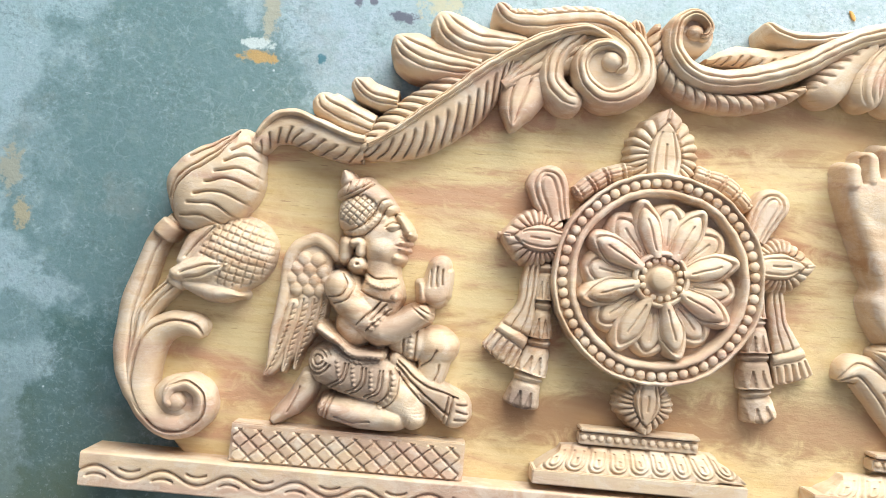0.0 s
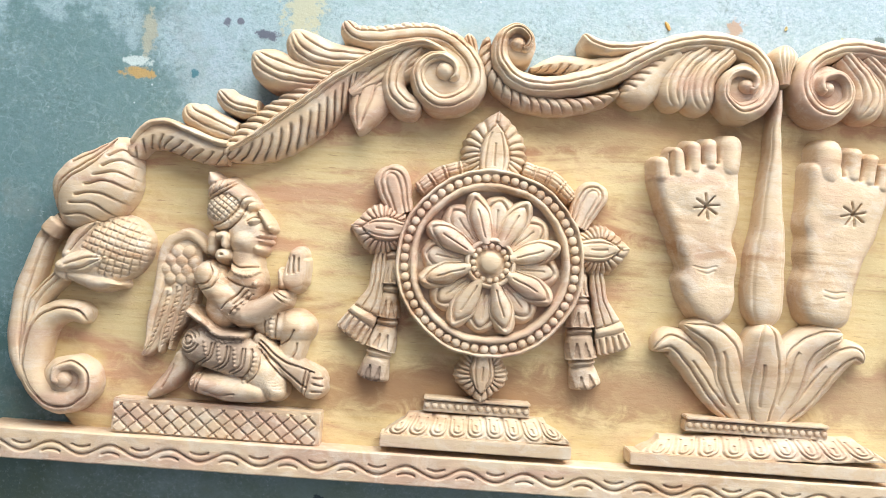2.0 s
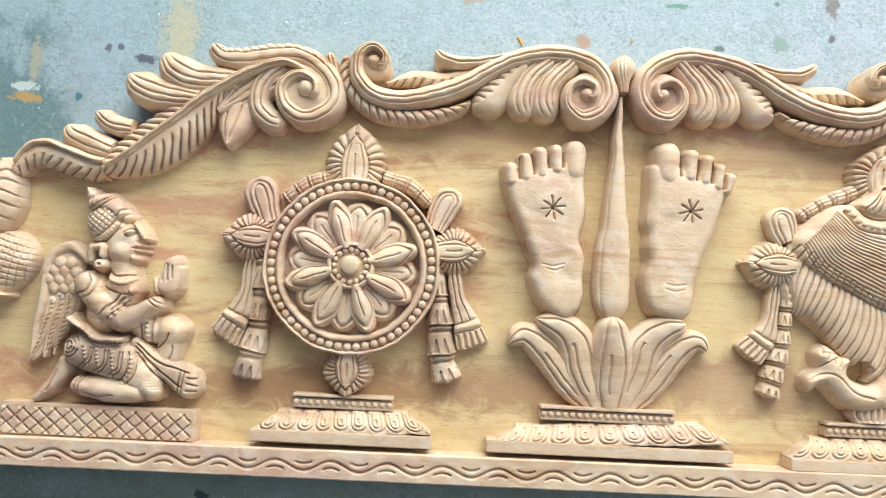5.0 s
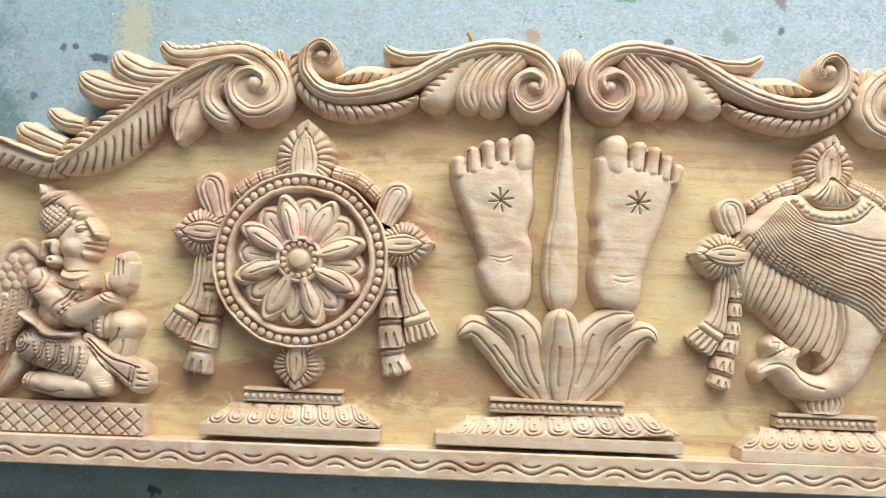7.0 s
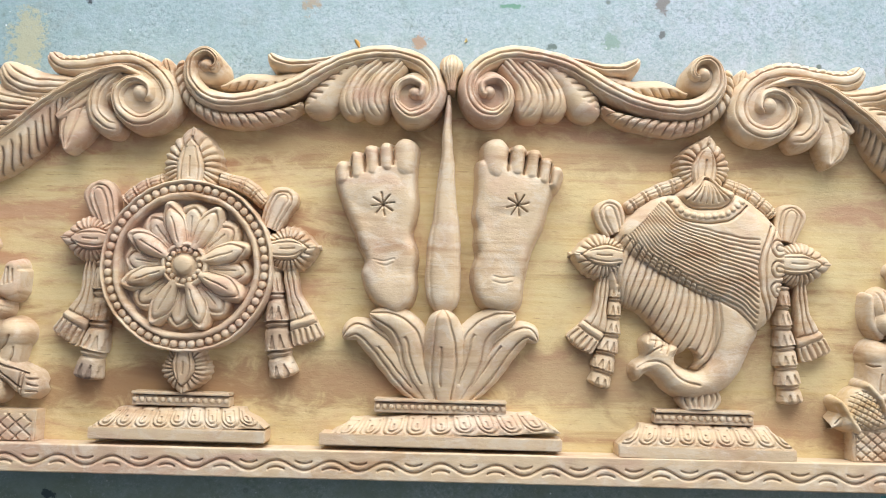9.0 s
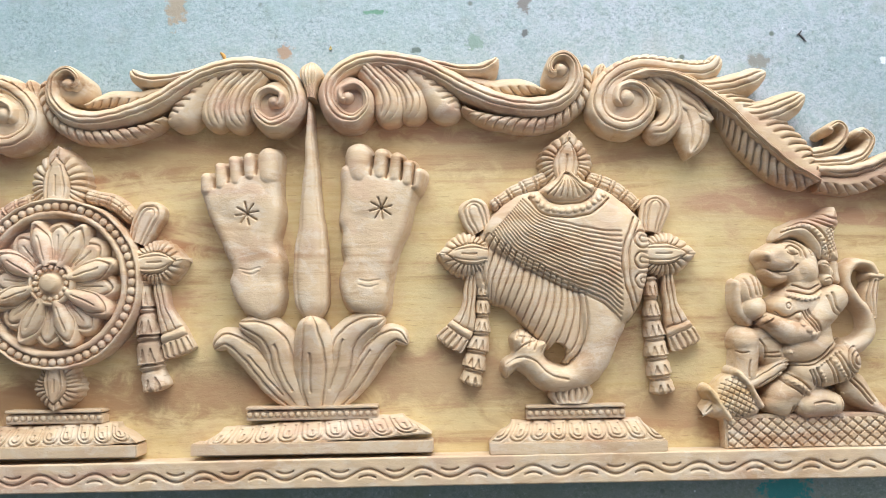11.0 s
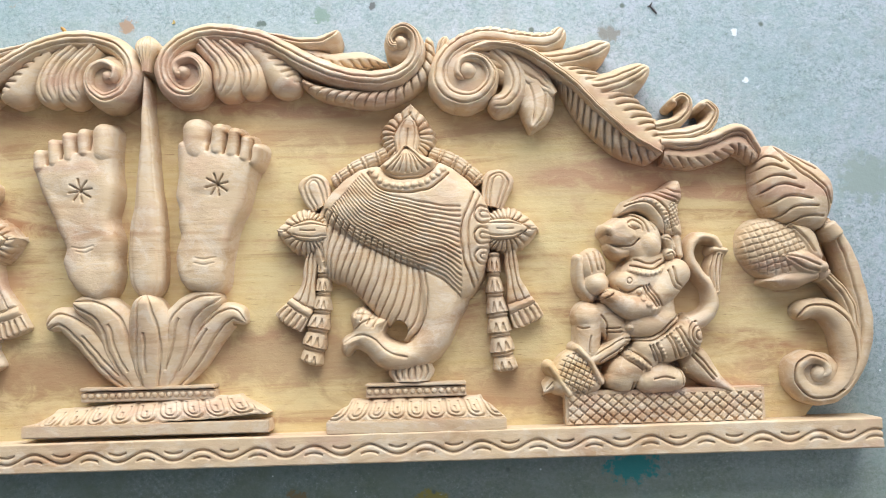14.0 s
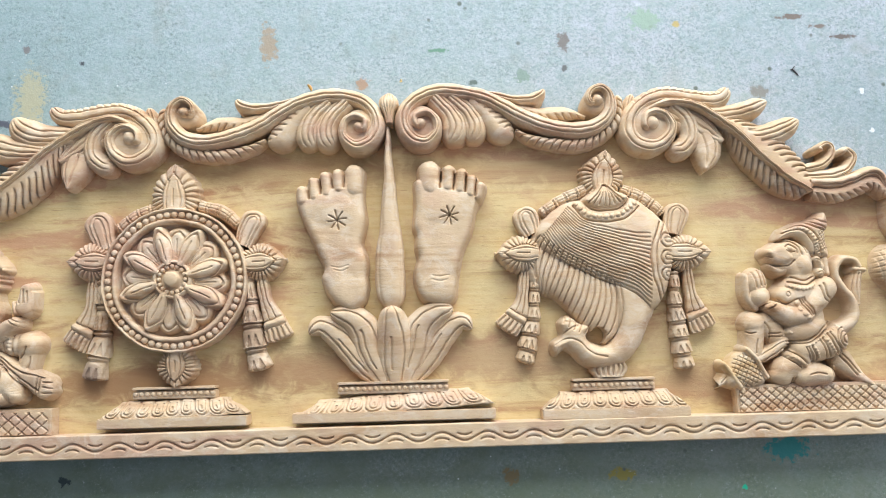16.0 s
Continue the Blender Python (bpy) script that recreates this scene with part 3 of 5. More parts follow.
ornament("leaf_lobe", "-426,300 -444,302 -454,308 -459,314", (8, 9, 9.5, 9), band(21, 0.5, (0.0, 0.45), 0.9), (0, 0, 2), (0, 0.30), LEFT)
ornament("leaf_lobe", "-368,327 -397,331 -419,336 -434,346", (10, 14, 16, 13), band(24, 0.45, (-0.35, 0.1, 0.45), 0.9), (0, 0, 3), (0, 0.26), LEFT)
ornament("leaf_lobe", "-336,346 -370,346 -391,354 -402,367", (10, 14, 16, 13), band(25, 0.45, (-0.35, 0.1, 0.45), 0.9), (0, 0, 3), (0, 0.26), LEFT)
ornament("feather_leaf", "-452,260 -429,273 -406,287 -383,305 -364,321 -347,338", (6, 17, 22, 23.5, 22, 16, 6), veined(24, 9.0, -2.1, 1.8, 0.0, 0.16, 1.01, 0.42), None, (0.05, 0), LEFT)
ornament("midrib", "-444,264 -425,277 -387,308 -357,333 -325,353 -296,363 -270,355", (2.5, 3.2, 3.8, 4.2, 4.5, 4, 3), band(30, 0.7, (-0.45, 0.45), 0.9, 0.15), None, (0, 0.1), LEFT)
# the other end has a broader leaf, two full lobes and two curled ones
ornament("ribbon_leaf", "547,256 539,267 528,272 511,266 490,261 464,263", (5, 8, 9.5, 9.5, 8, 7), veined(22, 8.0, -1.1, 1.6, 0.0, 0.05, 1.0, 0.5, sides=(1, 0)), None, (0.06, 0), RIGHT)
ornament("ribbon_edge", "549,261 538,280 526,284 510,278 488,273 461,273", (3.5, 5, 6, 6, 6, 5), band(26, 0.5, (0.4,)), None, (0.05, 0), RIGHT)
ornament("leaf_lobe", "457,289 473,291 485,299 488,310 481,316 474,311 478,307", (6, 6.5, 6, 5, 4, 3.2, 2.2), band(24, 0.5, (-0.1,), 0.9), (0, 0, 2), (0, 0.06), RIGHT)
ornament("leaf_lobe", "458,279 484,280 503,287 510,300 503,308 496,303", (8, 8.5, 8, 6.5, 5, 3.2), band(24, 0.5, (-0.4, 0.1), 0.9), (0, 0, 2), (0, 0.06), RIGHT)
ornament("leaf_lobe", "390,324 416,327 436,333 455,343", (10, 13, 13.5, 10), band(25, 0.45, (-0.4, 0.0, 0.4), 0.9), (0, 0, 3), (0, 0.26), RIGHT)
ornament("leaf_lobe", "358,352 384,353 403,357 421,365", (9, 11, 11.5, 9), band(25, 0.45, (-0.3, 0.2), 0.9), (0, 0, 3), (0, 0.26), RIGHT)
ornament("feather_leaf", "464,266 440,285 415,309 393,330 370,347", (14, 23, 26, 24, 17, 6), veined(25, 8.6, -2.2, 1.8, 0.0, 0.14, 1.01, 0.42), None, (0.04, 0), RIGHT)
ornament("midrib", "461,263 437,279 412,301 387,327 362,348 337,362 313,366 288,358", (2.2, 3, 3.6, 4.2, 4.5, 4.5, 4, 3), band(31, 0.7, (-0.45, 0.45), 0.9, 0.15), None, (0, 0.1), RIGHT)
ornament("drop_pod", "340,350 351,329 354,311 348,288", (8, 15, 18, 14, 2), band(23, 0.45, (-0.15, 0.45), 1.0), (-12, -2, 0, 0), (0, 0.06), RIGHT)
ornament("filler_leaf", "-272,360 -303,350 -328,336 -350,318", (9, 16, 17, 5), band(21, 0.5, (-0.4, 0.0, 0.4), 0.9), None, (0, 0))
ornament("drop_pod", "-325,346 -331,328 -336,309 -342,285", (8, 16, 18, 13, 2), band(22, 0.45, (-0.45, 0.1), 1.0), (-12, -2, 0, 0), (0, 0.06), LEFT)
ornament("curl", "-298,362 -313,344 -316,325 -306,313 -291,310", (11, 11, 11.5, 11, 10), band(24, 0.4, (-0.3, 0.25), 1.0), None, (0, 0.14))
ornament("volute", "-360,379 -349,367 -330,366 -306,371 -285,372 -265,364 -251,349 -249,331 -259,319 -275,315 -289,323 -295,336 -290,348 -278,353 -267,348 -264,338 -270,333", (6, 10, 11, 11, 11, 10.5, 10, 10, 10.5, 10.5, 10, 9, 7.5, 6, 5, 4, 3), nicked(26, 0.45, (-0.35, 0.35), 1.0), (0, 0, 0, 0, 2, 4, 6), (0.03, 0.03))
ornament("link_leaf", "-247,352 -252,364 -256,377", (3, 5.5, 5), band(20, 0.5, (-0.3, 0.3), 1.0), None, (0, 0.3))
ornament("fringe", "-240,376 -240,354 -231,337 -213,325 -188,320 -163,323 -139,330 -127,337", (4, 5.5, 6.5, 7, 7, 6.5, 5.5, 3), veined(22, 8.4, -0.55, 1.5, 0.0, -1, 1.2, 0.5, whole=True), None, (0.05, 0.02))
ornament("scroll", "-215,366 -208,364 -205,371 -211,379 -221,380 -229,370 -227,352 -213,339 -189,335 -164,340 -135,351 -111,366 -86,377 -57,383 -32,380 -13,368 -6,348 -14,331 -30,326 -42,336 -41,351 -31,358 -20,353 -20,344 -26,345", (3, 4, 5, 7, 8, 9, 9.5, 9.5, 9.5, 9.5, 9.5, 9, 9, 9, 9, 9, 9, 9, 9.5, 9.5, 8.5, 6, 4.5, 4, 3), band(28, 0.5, (-0.42, 0.1), 0.9), (5, 3, 0, 0, 0, 0, 3, 6), (0.02, 0.02))
ornament("small_leaf", "-203,350 -180,356 -155,355 -135,361 -118,368", (2, 8, 8.5, 6, 2), veined(20, 8.5, -0.9, 1.4, 0.0, 0.0, 0.9, 0.5, sides=(0, 1)), None, (0, 0))
ornament("hook_leaf", "-161,383 -154,375 -141,371 -121,373 -92,380", (5, 7, 6, 5, 2.5), band(25, 0.5, (0.0,), 1.0), None, (0.15, 0))
ornament("under_lobe", "-80,372 -98,356 -112,339 -126,331", (9, 13, 16, 13), veined(23, 8.0, 1.2, 1.2, 0.0, 0.05, 0.95, 0.4, sides=(0, 1)), None, (0, 0.28))
ornament("under_lobe", "-58,376 -74,360 -82,342 -77,325", (11, 12, 14.5, 14), band(25, 0.4, (-0.45, 0.0, 0.4), 0.9), None, (0, 0.30))
ornament("under_lobe", "-40,376 -56,358 -62,340 -55,323", (11, 12, 15, 15), band(26, 0.4, (-0.45, 0.0, 0.4), 0.9), None, (0, 0.31))


def turned(cx, cy, radii, prof, n=200):
    """A turned form: prof gives the height at each radius."""
    a = np.linspace(0, 2 * np.pi, n + 1)
    A, R = np.meshgrid(a, radii, indexing="ij")
    Z = np.repeat(np.asarray(prof, float)[None, :], n + 1, 0)
    return np.stack([cx + R * np.cos(A), cy + R * np.sin(A), Z], 2).reshape(-1, 3), grid_faces(n + 1, len(radii))


for x, y, r, back, deep in ((-273, 341, 7.5, 24, 23), (-215, 367, 6.0, 15, 23), (-25, 346, 6.0, 20, 24), (-567, 66, 7.5, 18, 17)):
    k = np.linspace(0, 1, 9)
    for side in (False, True):
        cx, cy = (MID + (MID - x) * 1.012, y + 2.5) if side else (x, y)
        part("volute_eye", turned(cx, cy, np.r_[r * np.maximum(k, 0.02), r], np.r_[FACE + deep - 1 + 8 * dome(k * 0.97), FACE], 40), WOOD, panel)
        part("volute_bed", turned(cx, cy, [0.2, back * 0.7, back, back], [FACE + deep, FACE + deep, FACE + deep - 3, 2], 60), WOOD, panel)


def seed_pod(flip):
    r = Relief(-590, -500, 130, 222, 0.7)
    r.oval(-541, 173, 36, 27, 30, 9, 17).hatch(-533, 178, 27, 26, 30, 7.5, 1.6)
    r.chain("-574,158 -556,163 -538,168", (6, 10, 1), 18, 10, 0.6).chain("-571,168 -562,184 -548,196", (5, 8, 1), 16, 9, 0.6)
    r.chain("-568,152 -548,148 -526,146", (5, 7, 1), 14, 9, 0.6)
    r.line("-570,159 -556,165 -541,168").line("-568,155 -556,158 -541,167").line("-568,171 -560,183 -550,194")
    v, f = r.mesh()
    if flip:
        v[:, 0], v[:, 1] = MID + (MID - v[:, 0]) * 1.012, v[:, 1] + 2.5
        f = [q[::-1] for q in f]
    return v, f


def lotus_bud(flip):
    """A closed bud: long petals folded over a veined one."""
    r = Relief(-605, -515, 178, 285, 0.6)
    r.pillow("-536,267 -525,255 -523,243 -523,226 -530,210 -542,198 -562,191 -576,192 -584,203 -589,216 -589,229 -583,240 -572,250 -557,257 -544,264", 14, 17, 26, 0.5, 2.3)
    for c in ("-582,201 -581,216 -572,229 -555,242 -544,255 -538,264", "-585,212 -579,227 -567,238 -550,251 -540,262", "-572,244 -556,253 -546,260"):
        r.line(c, 0.8, 1.4)
    for c in ("-575,201 -559,202 -546,196", "-570,210 -552,211 -537,202", "-565,217 -547,220 -529,212", "-558,226 -541,230 -524,223", "-552,234 -536,238 -522,233", "-546,242 -532,248 -522,244", "-542,250 -532,256 -525,253"):
        r.line(c, 0.9, 1.5)
    v, f = r.mesh()
    v[:, 2] = np.where(v[:, 2] < FACE, 2.0, v[:, 2])
    if flip:
        v[:, 0], v[:, 1] = MID + (MID - v[:, 0]) * 1.012, v[:, 1] + 2.5
        f = [q[::-1] for q in f]
    return v, f


for side in (False, True):
    part("lotus_bud", lotus_bud(side), WOOD, panel, "pointed lotus bud with curved veins")
for side in (False, True):
    part("seed_pod", seed_pod(side), WOOD, panel, "round seed pod with a crosshatched skin")

crest = part("crest_shell", strip("7,350 7,368 7,385", (4, 6, 11, 11), band(30, 0.6, (-0.5, -0.17, 0.17, 0.5), 0.9), 1.0, False, 41, (0, 0.42)), WOOD, panel)


# ---- emblem fittings shared by the wheel and the conch ----
def edged_leaf(x0, y0, x1, y1, w, h=21):
    """A pointed leaf whose notched rim fans out round an inner leaf."""
    length = math.hypot(x1 - x0, y1 - y0)
    r = Relief(-6, length + 4, -w - 5, w + 5, 0.55)
    across, t = np.abs(r.Y), r.X / length

    def half(q):
        return np.where(q < 0.38, 0.74 + 0.26 * np.sin(np.pi / 2 * np.clip(q / 0.38, 0, 1)), np.cos(np.pi / 2 * np.clip((q - 0.38) / 0.62, 0, 1)) ** 0.8)

    turn = np.arctan2(across, r.X - 0.30 * length) * 12.5 / np.pi - 0.035 * across
    wide = w * 1.06 * half(t) * (0.93 + 0.16 * saw(turn))
    out = np.maximum((across - wide) * 0.8, np.maximum(r.X - length * 1.01, -4 - r.X))
    inner = 0.50 * w * half(t / 0.80 + 0.02) * (t < 0.80)
    z = 0.55 * h + 0.40 * h * dome(np.clip(across / np.maximum(wide, 0.5), 0, 1), 2.4)
    z = z - 3.4 * cut(saw(turn), 0.12) * (across > inner + 0.8)
    z = z + 1.6 * (across < inner) - 3.2 * cut(across - inner, 0.8) * (t < 0.84)
    z = z - 2.0 * cut(across - 0.62 * inner, 0.6) * (t < 0.66) - 2.0 * cut(across, 0.6) * (t > 0.15) * (t < 0.5)
    r.H = np.where(out < 0, z, 0.5 * h - 5.0 * out)
    v, f = r.mesh()
    c, s = (x1 - x0) / length, (y1 - y0) / length
    return np.stack([x0 + v[:, 0] * c - v[:, 1] * s, y0 + v[:, 0] * s + v[:, 1] * c, v[:, 2]], 1), f


def loop_petal(curve, w, h=16):
    """A round-ended petal with two nested loops cut into it."""
    def prof(u, v, s, ww):
        z = FACE + h * (0.7 + 0.3 * dome(v, 2.4))
        end = np.clip((u - 0.62) / 0.38, 0, 9)
        for k, d in ((0.66, 3.2), (0.34, 2.6)):
            z = z - d * cut((np.hypot(v / k, end / (0.30 + 0.62 * k)) - 1) * k * ww, 0.75)
        return z
    return strip(curve, (w * 0.72, w, w * 1.05), prof, FACE - 1, False, 41, (0, 0.32), 0.55)


def ribbon(curve, w0, w1, h=13):
    """A hanging band with long folds, a double hem and a toothed fringe."""
    def prof(u, v, s, w):
        z = FACE + h * (0.75 + 0.25 * dome(v, 3)) - 2.8 * cut(saw(v * 1.5 + 0.5) * w, 0.7) * (u < 0.66)
        z = z + 1.4 * cut(u - 0.72, 0.035) - 2.6 * cut(u - 0.665, 0.012) - 2.6 * cut(u - 0.775, 0.012)
        return z - 3.0 * cut(saw(v * 2.5), 0.14 + 0.14 * np.clip((u - 0.8) / 0.2, 0, 1)) * (u > 0.79)
    return strip(curve, (w0 * 0.8, w0, w0 * 1.1, w0 * 0.5 + w1 * 0.5, w1 * 0.88, w1), prof, FACE - 1, False, 51, (0, 0.05), 0.6)


def tassel(curve, w, n, h=17):
    def prof(u, v, s, ww):
        k = u * n
        seg = k - np.floor(k)
        z = FACE + h * (0.35 + 0.65 * dome(v, 2.0)) * (0.80 + 0.2 * seg)
        z = z + 1.6 * cut(seg - 0.12, 0.07) - 3.0 * cut(seg - 0.24, 0.05) - 3.4 * cut(seg, 0.06)
        tooth = saw(v * 1.6 + 0.5)
        return z - 2.4 * (tooth < 0.10 + 0.28 * np.clip(seg - 0.5, 0, 1) / 0.5) * (seg > 0.5) * (seg < 0.97)
    
    def bell(u):
        seg = u * n - np.floor(np.minimum(u * n, n - 0.001))
        return 0.80 + 0.30 * np.clip((seg - 0.2) / 0.6, 0, 1) ** 0.7 + 0.12 * cut(seg - 0.12, 0.07)
    return strip(curve, w, prof, FACE - 1, False, 45, (0, 0.04), 0.5, None, bell)


def garland(curve, h=15):
    def prof(u, v, s, w):
        z = FACE + h * (0.4 + 0.6 * dome(v)) - 3.5 * cut(saw(s / 13.0), 0.07) - 2.6 * cut(saw(s / 13.0 + 0.25), 0.06) + 1.5 * cut(saw(s / 13.0 + 0.12), 0.08)
        return z - 1.4 * cut(saw(v * 2), 0.12)
    return strip(curve, (7, 7.5, 6.5), prof, FACE - 1, False, 25, (0.06, 0.06), 0.7)


def fittings(parent, leaves, petals, ribbons, tassels, garlands):
    for x0, y0, x1, y1, w in leaves:
        part("edged_leaf", edged_leaf(x0, y0, x1, y1, w), WOOD, parent)
    for c, w in petals:
        part("loop_petal", loop_petal(c, w), WOOD, parent)
    for c, a, b in ribbons:
        part("ribbon_end", ribbon(c, a, b), WOOD, parent)
    for c, w, n in tassels:
        part("tassel", tassel(c, w, n), WOOD, parent)
    for c in garlands:
        part("garland", garland(c), WOOD, parent)


def pedestal(cx, slab, top, bottom, pitch, y0=27.0, y1=57.0, parent=panel):
    """A sloping foot with a row of petals under a beaded slab."""
    def prof(u, v, s, w):
        k = v * w / (pitch * (1.06 - 0.16 * u)) + 0.5
        z = FACE + 8 + 13 * np.sqrt(np.clip(1 - u, 0, 1)) + 3.0 * np.sin(np.pi * np.clip(u * 1.2, 0, 1))
        c = (k - np.floor(k) - 0.5) * 2
        r = np.hypot(c / 0.92, np.clip((0.48 - u) / 0.38, 0, 2))
        z = z + 1.2 * dome(np.clip(c, -1, 1)) - 2.5 * cut(r - 1.0, 0.12) * (u > 0.08) - 1.9 * cut(r - 0.55, 0.11) * (u > 0.08) * (u < 0.85)
        z = z - 2.0 * cut(c, 0.12) * (u > 0.40) * (u < 0.62)
        return z
    base = part("pedestal", strip([(cx[0], y0), ((cx[0] + cx[1]) / 2, (y0 + y1) / 2), (cx[1], y1)], (bottom * 0.99, bottom * 0.93, (bottom + top) / 2 * 0.99, top * 1.05, top),
                                  lambda u, v, s, w: prof(u, v, s, w), FACE - 1, False, int(bottom * 2.4) + 1, (0, 0), 0.45), WOOD, parent, "sloping foot carved with a row of petals")
    part("plinth", box(cx[0] - bottom, cx[0] + bottom, y0 - 10.0, y0 + 0.6, FACE - 1, FACE + 24), WOOD, base)
    part("slab", box(cx[1] - slab, cx[1] + slab, y1 + 0.8, y1 + 9.4, FACE - 1, FACE + 13), WOOD, base)
    part("slab", box(cx[1] - slab, cx[1] + slab, y1 + 10.5, y1 + 13.5, FACE - 1, FACE + 16), WOOD, base)
    me = None
    count = int(slab * 2 / 6.2)
    for i in range(count):
        if me is None:
            ob = part("bead", bead(2.6, 3.2), WOOD, base)
            me = ob.data
        else:
            ob = new("bead", me)
            ob.parent = base
        ob.location = ((cx[1] - slab + (i + 0.5) * 2 * slab / count) / 1000, (y1 + 6.2) / 1000, float(deepen(FACE + 12.5)) / 1000)
    return base


# ---- wheel ----
WX, WY = -225.0, 185.5


rim_r = [59, 60, 60.8, 62.5, 64.8, 65.6, 66.2, 74.2, 74.6, 75.4, 76.6, 77.5, 77.5]
rim_z = [31, 31, 41, 43.5, 43.5, 42.5, 39, 39, 42.0, 43.2, 43.0, 41, FACE - 1]
wheel = part("wheel", turned(WX, WY, rim_r, rim_z), WOOD, panel, "round wheel rim edged with a row of beads")
part("wheel_disc", turned(WX, WY, [0.5, 20, 40, 61.0], [33, 33, 32, 31]), WOOD, wheel)
shared = None
for i in range(56):
    a = 2 * math.pi * i / 56
    if shared is None:
        ob = part("rim_bead", bead(3.9, 5.4, 10, 4, 0.97), WOOD, wheel)
        shared = ob.data
    else:
        ob = new("rim_bead", shared)
        ob.parent = wheel
    ob.matrix_basis = Matrix.Translation(((WX + 70.2 * math.cos(a)) / 1000, (WY + 70.2 * math.sin(a)) / 1000, float(deepen(38.5)) / 1000)) @ Matrix.Rotation(a, 4, "Z")
for i in range(8):
    for back in (True, False):
        a = math.radians(107 - 45 * i - (22.5 if back else 0))
        rad = lambda r: (WX + r * math.cos(a), WY + r * math.sin(a))
        if back:
            part("back_petal", strip([rad(20), rad(40), rad(58)], (6, 11, 14, 13.5, 9.5), petal(25, 0.62, 1.2, 0.6), FACE + 4, False, 37, (0, 0.22), 0.7), WOOD, wheel)
        else:
            part("petal", strip([rad(16), rad(38), rad(60.5)], (6, 9.5, 12.3, 12.6, 10, 4.5), petal(30, 0.66, 1.2, 0.45), FACE + 4, False, 41, (0, 0.08), 0.7, (2, 1, -2)), WOOD, wheel)
hub = part("hub", turned(WX, WY, [0.3, 6, 7.5, 8, 10, 16.7, 17.2, 18, 20, 20.6, 20.6], [52.5, 52.5, 51.5, 47, 45.5, 45.5, 48.5, 49, 47.5, 45, 25], 72), WOOD, wheel)
shared = None
for i in range(16):
    a = 2 * math.pi * i / 16
    if shared is None:
        ob = part("hub_bead", bead(2.6, 4.2), WOOD, hub)
        shared = ob.data
    else:
        ob = new("hub_bead", shared)
        ob.parent = hub
    ob.location = ((WX + 14 * math.cos(a)) / 1000, (WY + 14 * math.sin(a)) / 1000, float(deepen(45.2)) / 1000)
fittings(wheel,
         [(-228, 257, -226, 313, 25), (-225, 106, -225, 72, 20), (-301, 208, -341, 208, 19.5), (-149, 202, -110, 206, 19)],
         [("-301,222 -309,244 -316,262", 14), ("-155,222 -146,243 -136,259", 13)],
         [("-315,190 -318,158 -326,136 -337,116", 6.5, 15), ("-135,188 -130,160 -122,140 -115,119", 6.5, 14.5)],
         [("-306,190 -306,154 -307,125 -312,103 -316,81", (6, 7.5, 9.5, 12, 12), 4), ("-148,190 -147,160 -145,134 -142,110 -137,87", (6, 7.5, 11, 12.5, 12), 4)],
         ["-243,267 -267,259 -290,243", "-203,268 -178,260 -158,244"])
pedestal((-226.5, -227), 44, 56, 78, 15.6, 41.0, 59.5)

# ---- feet on the lotus ----
def star(r, x, y, size):
    for k in range(4):
        a = math.radians(12 + 45 * k)
        r.line([(x - size * math.cos(a), y - size * math.sin(a)), (x + size * math.cos(a), y + size * math.sin(a))], 0.55, 1.8)


def foot_left():
    r = Relief(-110, -5, 135, 315, 0.7)
    r.pillow("-94,274 -84,278 -66,284 -48,288 -26,286 -24,262 -22,250 -24,234 -26,218 -21,201 -23,185 -21,171 -26,156 -39,149 -52,155 -63,167 -68,183 -65,195 -72,209 -77,221 -86,242 -92,260", 15, 8, 10, 0.5, 2.6)
    r.oval(-58, 258, 30, 20, -14, 19, 5.5, 3.0, 2.4).oval(-44, 171, 17, 18, 0, 19, 5, 3.0, 2.4)
    for c, w in (("-88,268 -89,278", 6), ("-76,272 -77,287", 6.2), ("-62,276 -63,293", 6.6), ("-49,280 -49,296", 6.6), ("-33,278 -33,297", 9.5)):
        r.chain(c, (w, w), 16, 9, 0.3)
    for x, y in ((-81, 270), (-69, 275), (-55.5, 281), (-43, 282)):
        r.line([(x, y), (x - 1, y + 18)], 1.1, 4.0)
    star(r, -51, 245, 10)
    return r.line("-58,196 -48,194 -40,196", 0.7, 0.35).line("-55,192 -47,190 -41,192", 0.7, 0.3).mesh()


def foot_right():
    r = Relief(15, 125, 135, 315, 0.7)
    r.pillow("34,286 50,290 66,286 84,280 103,276 100,262 96,246 90,227 84,212 79,195 75,178 74,160 63,152 42,156 33,171 32,188 35,201 33,214 34,227 32,238 33,255 33,270", 15, 8, 10, 0.5, 2.6)
    r.oval(68, 258, 31, 20, 12, 19, 5.5, 3.0, 2.4).oval(57, 172, 17, 17, 0, 19, 5, 3.0, 2.4)
    for c, w in (("49,280 49,297", 11), ("69,279 70,297", 6.6), ("82,275 84,293", 6.4), ("93,271 95,286", 5.8), ("101,268 104,279", 5.0)):
        r.chain(c, (w, w), 16, 9, 0.3)
    for x, y in ((61, 279), (75, 276), (87.5, 273), (98.5, 269)):
        r.line([(x, y), (x + 1, y + 18)], 1.1, 4.0)
    star(r, 69, 247, 10)
    return r.line("50,184 58,182 67,183", 0.7, 0.35).line("50,179 58,177 66,178", 0.7, 0.3).mesh()


part("foot_relief", foot_left(), WOOD, panel, "carved sole of a bare foot with a cut star")
part("foot_relief", foot_right(), WOOD, panel, "carved sole of a bare foot with a cut star")


def spear(u, v, s, w):
    z = FACE + 22 * (0.5 + 0.5 * dome(v, 3.0))
    return z - 1.3 * cut(np.abs(v) - 0.72, 0.06) * (u > 0.15)


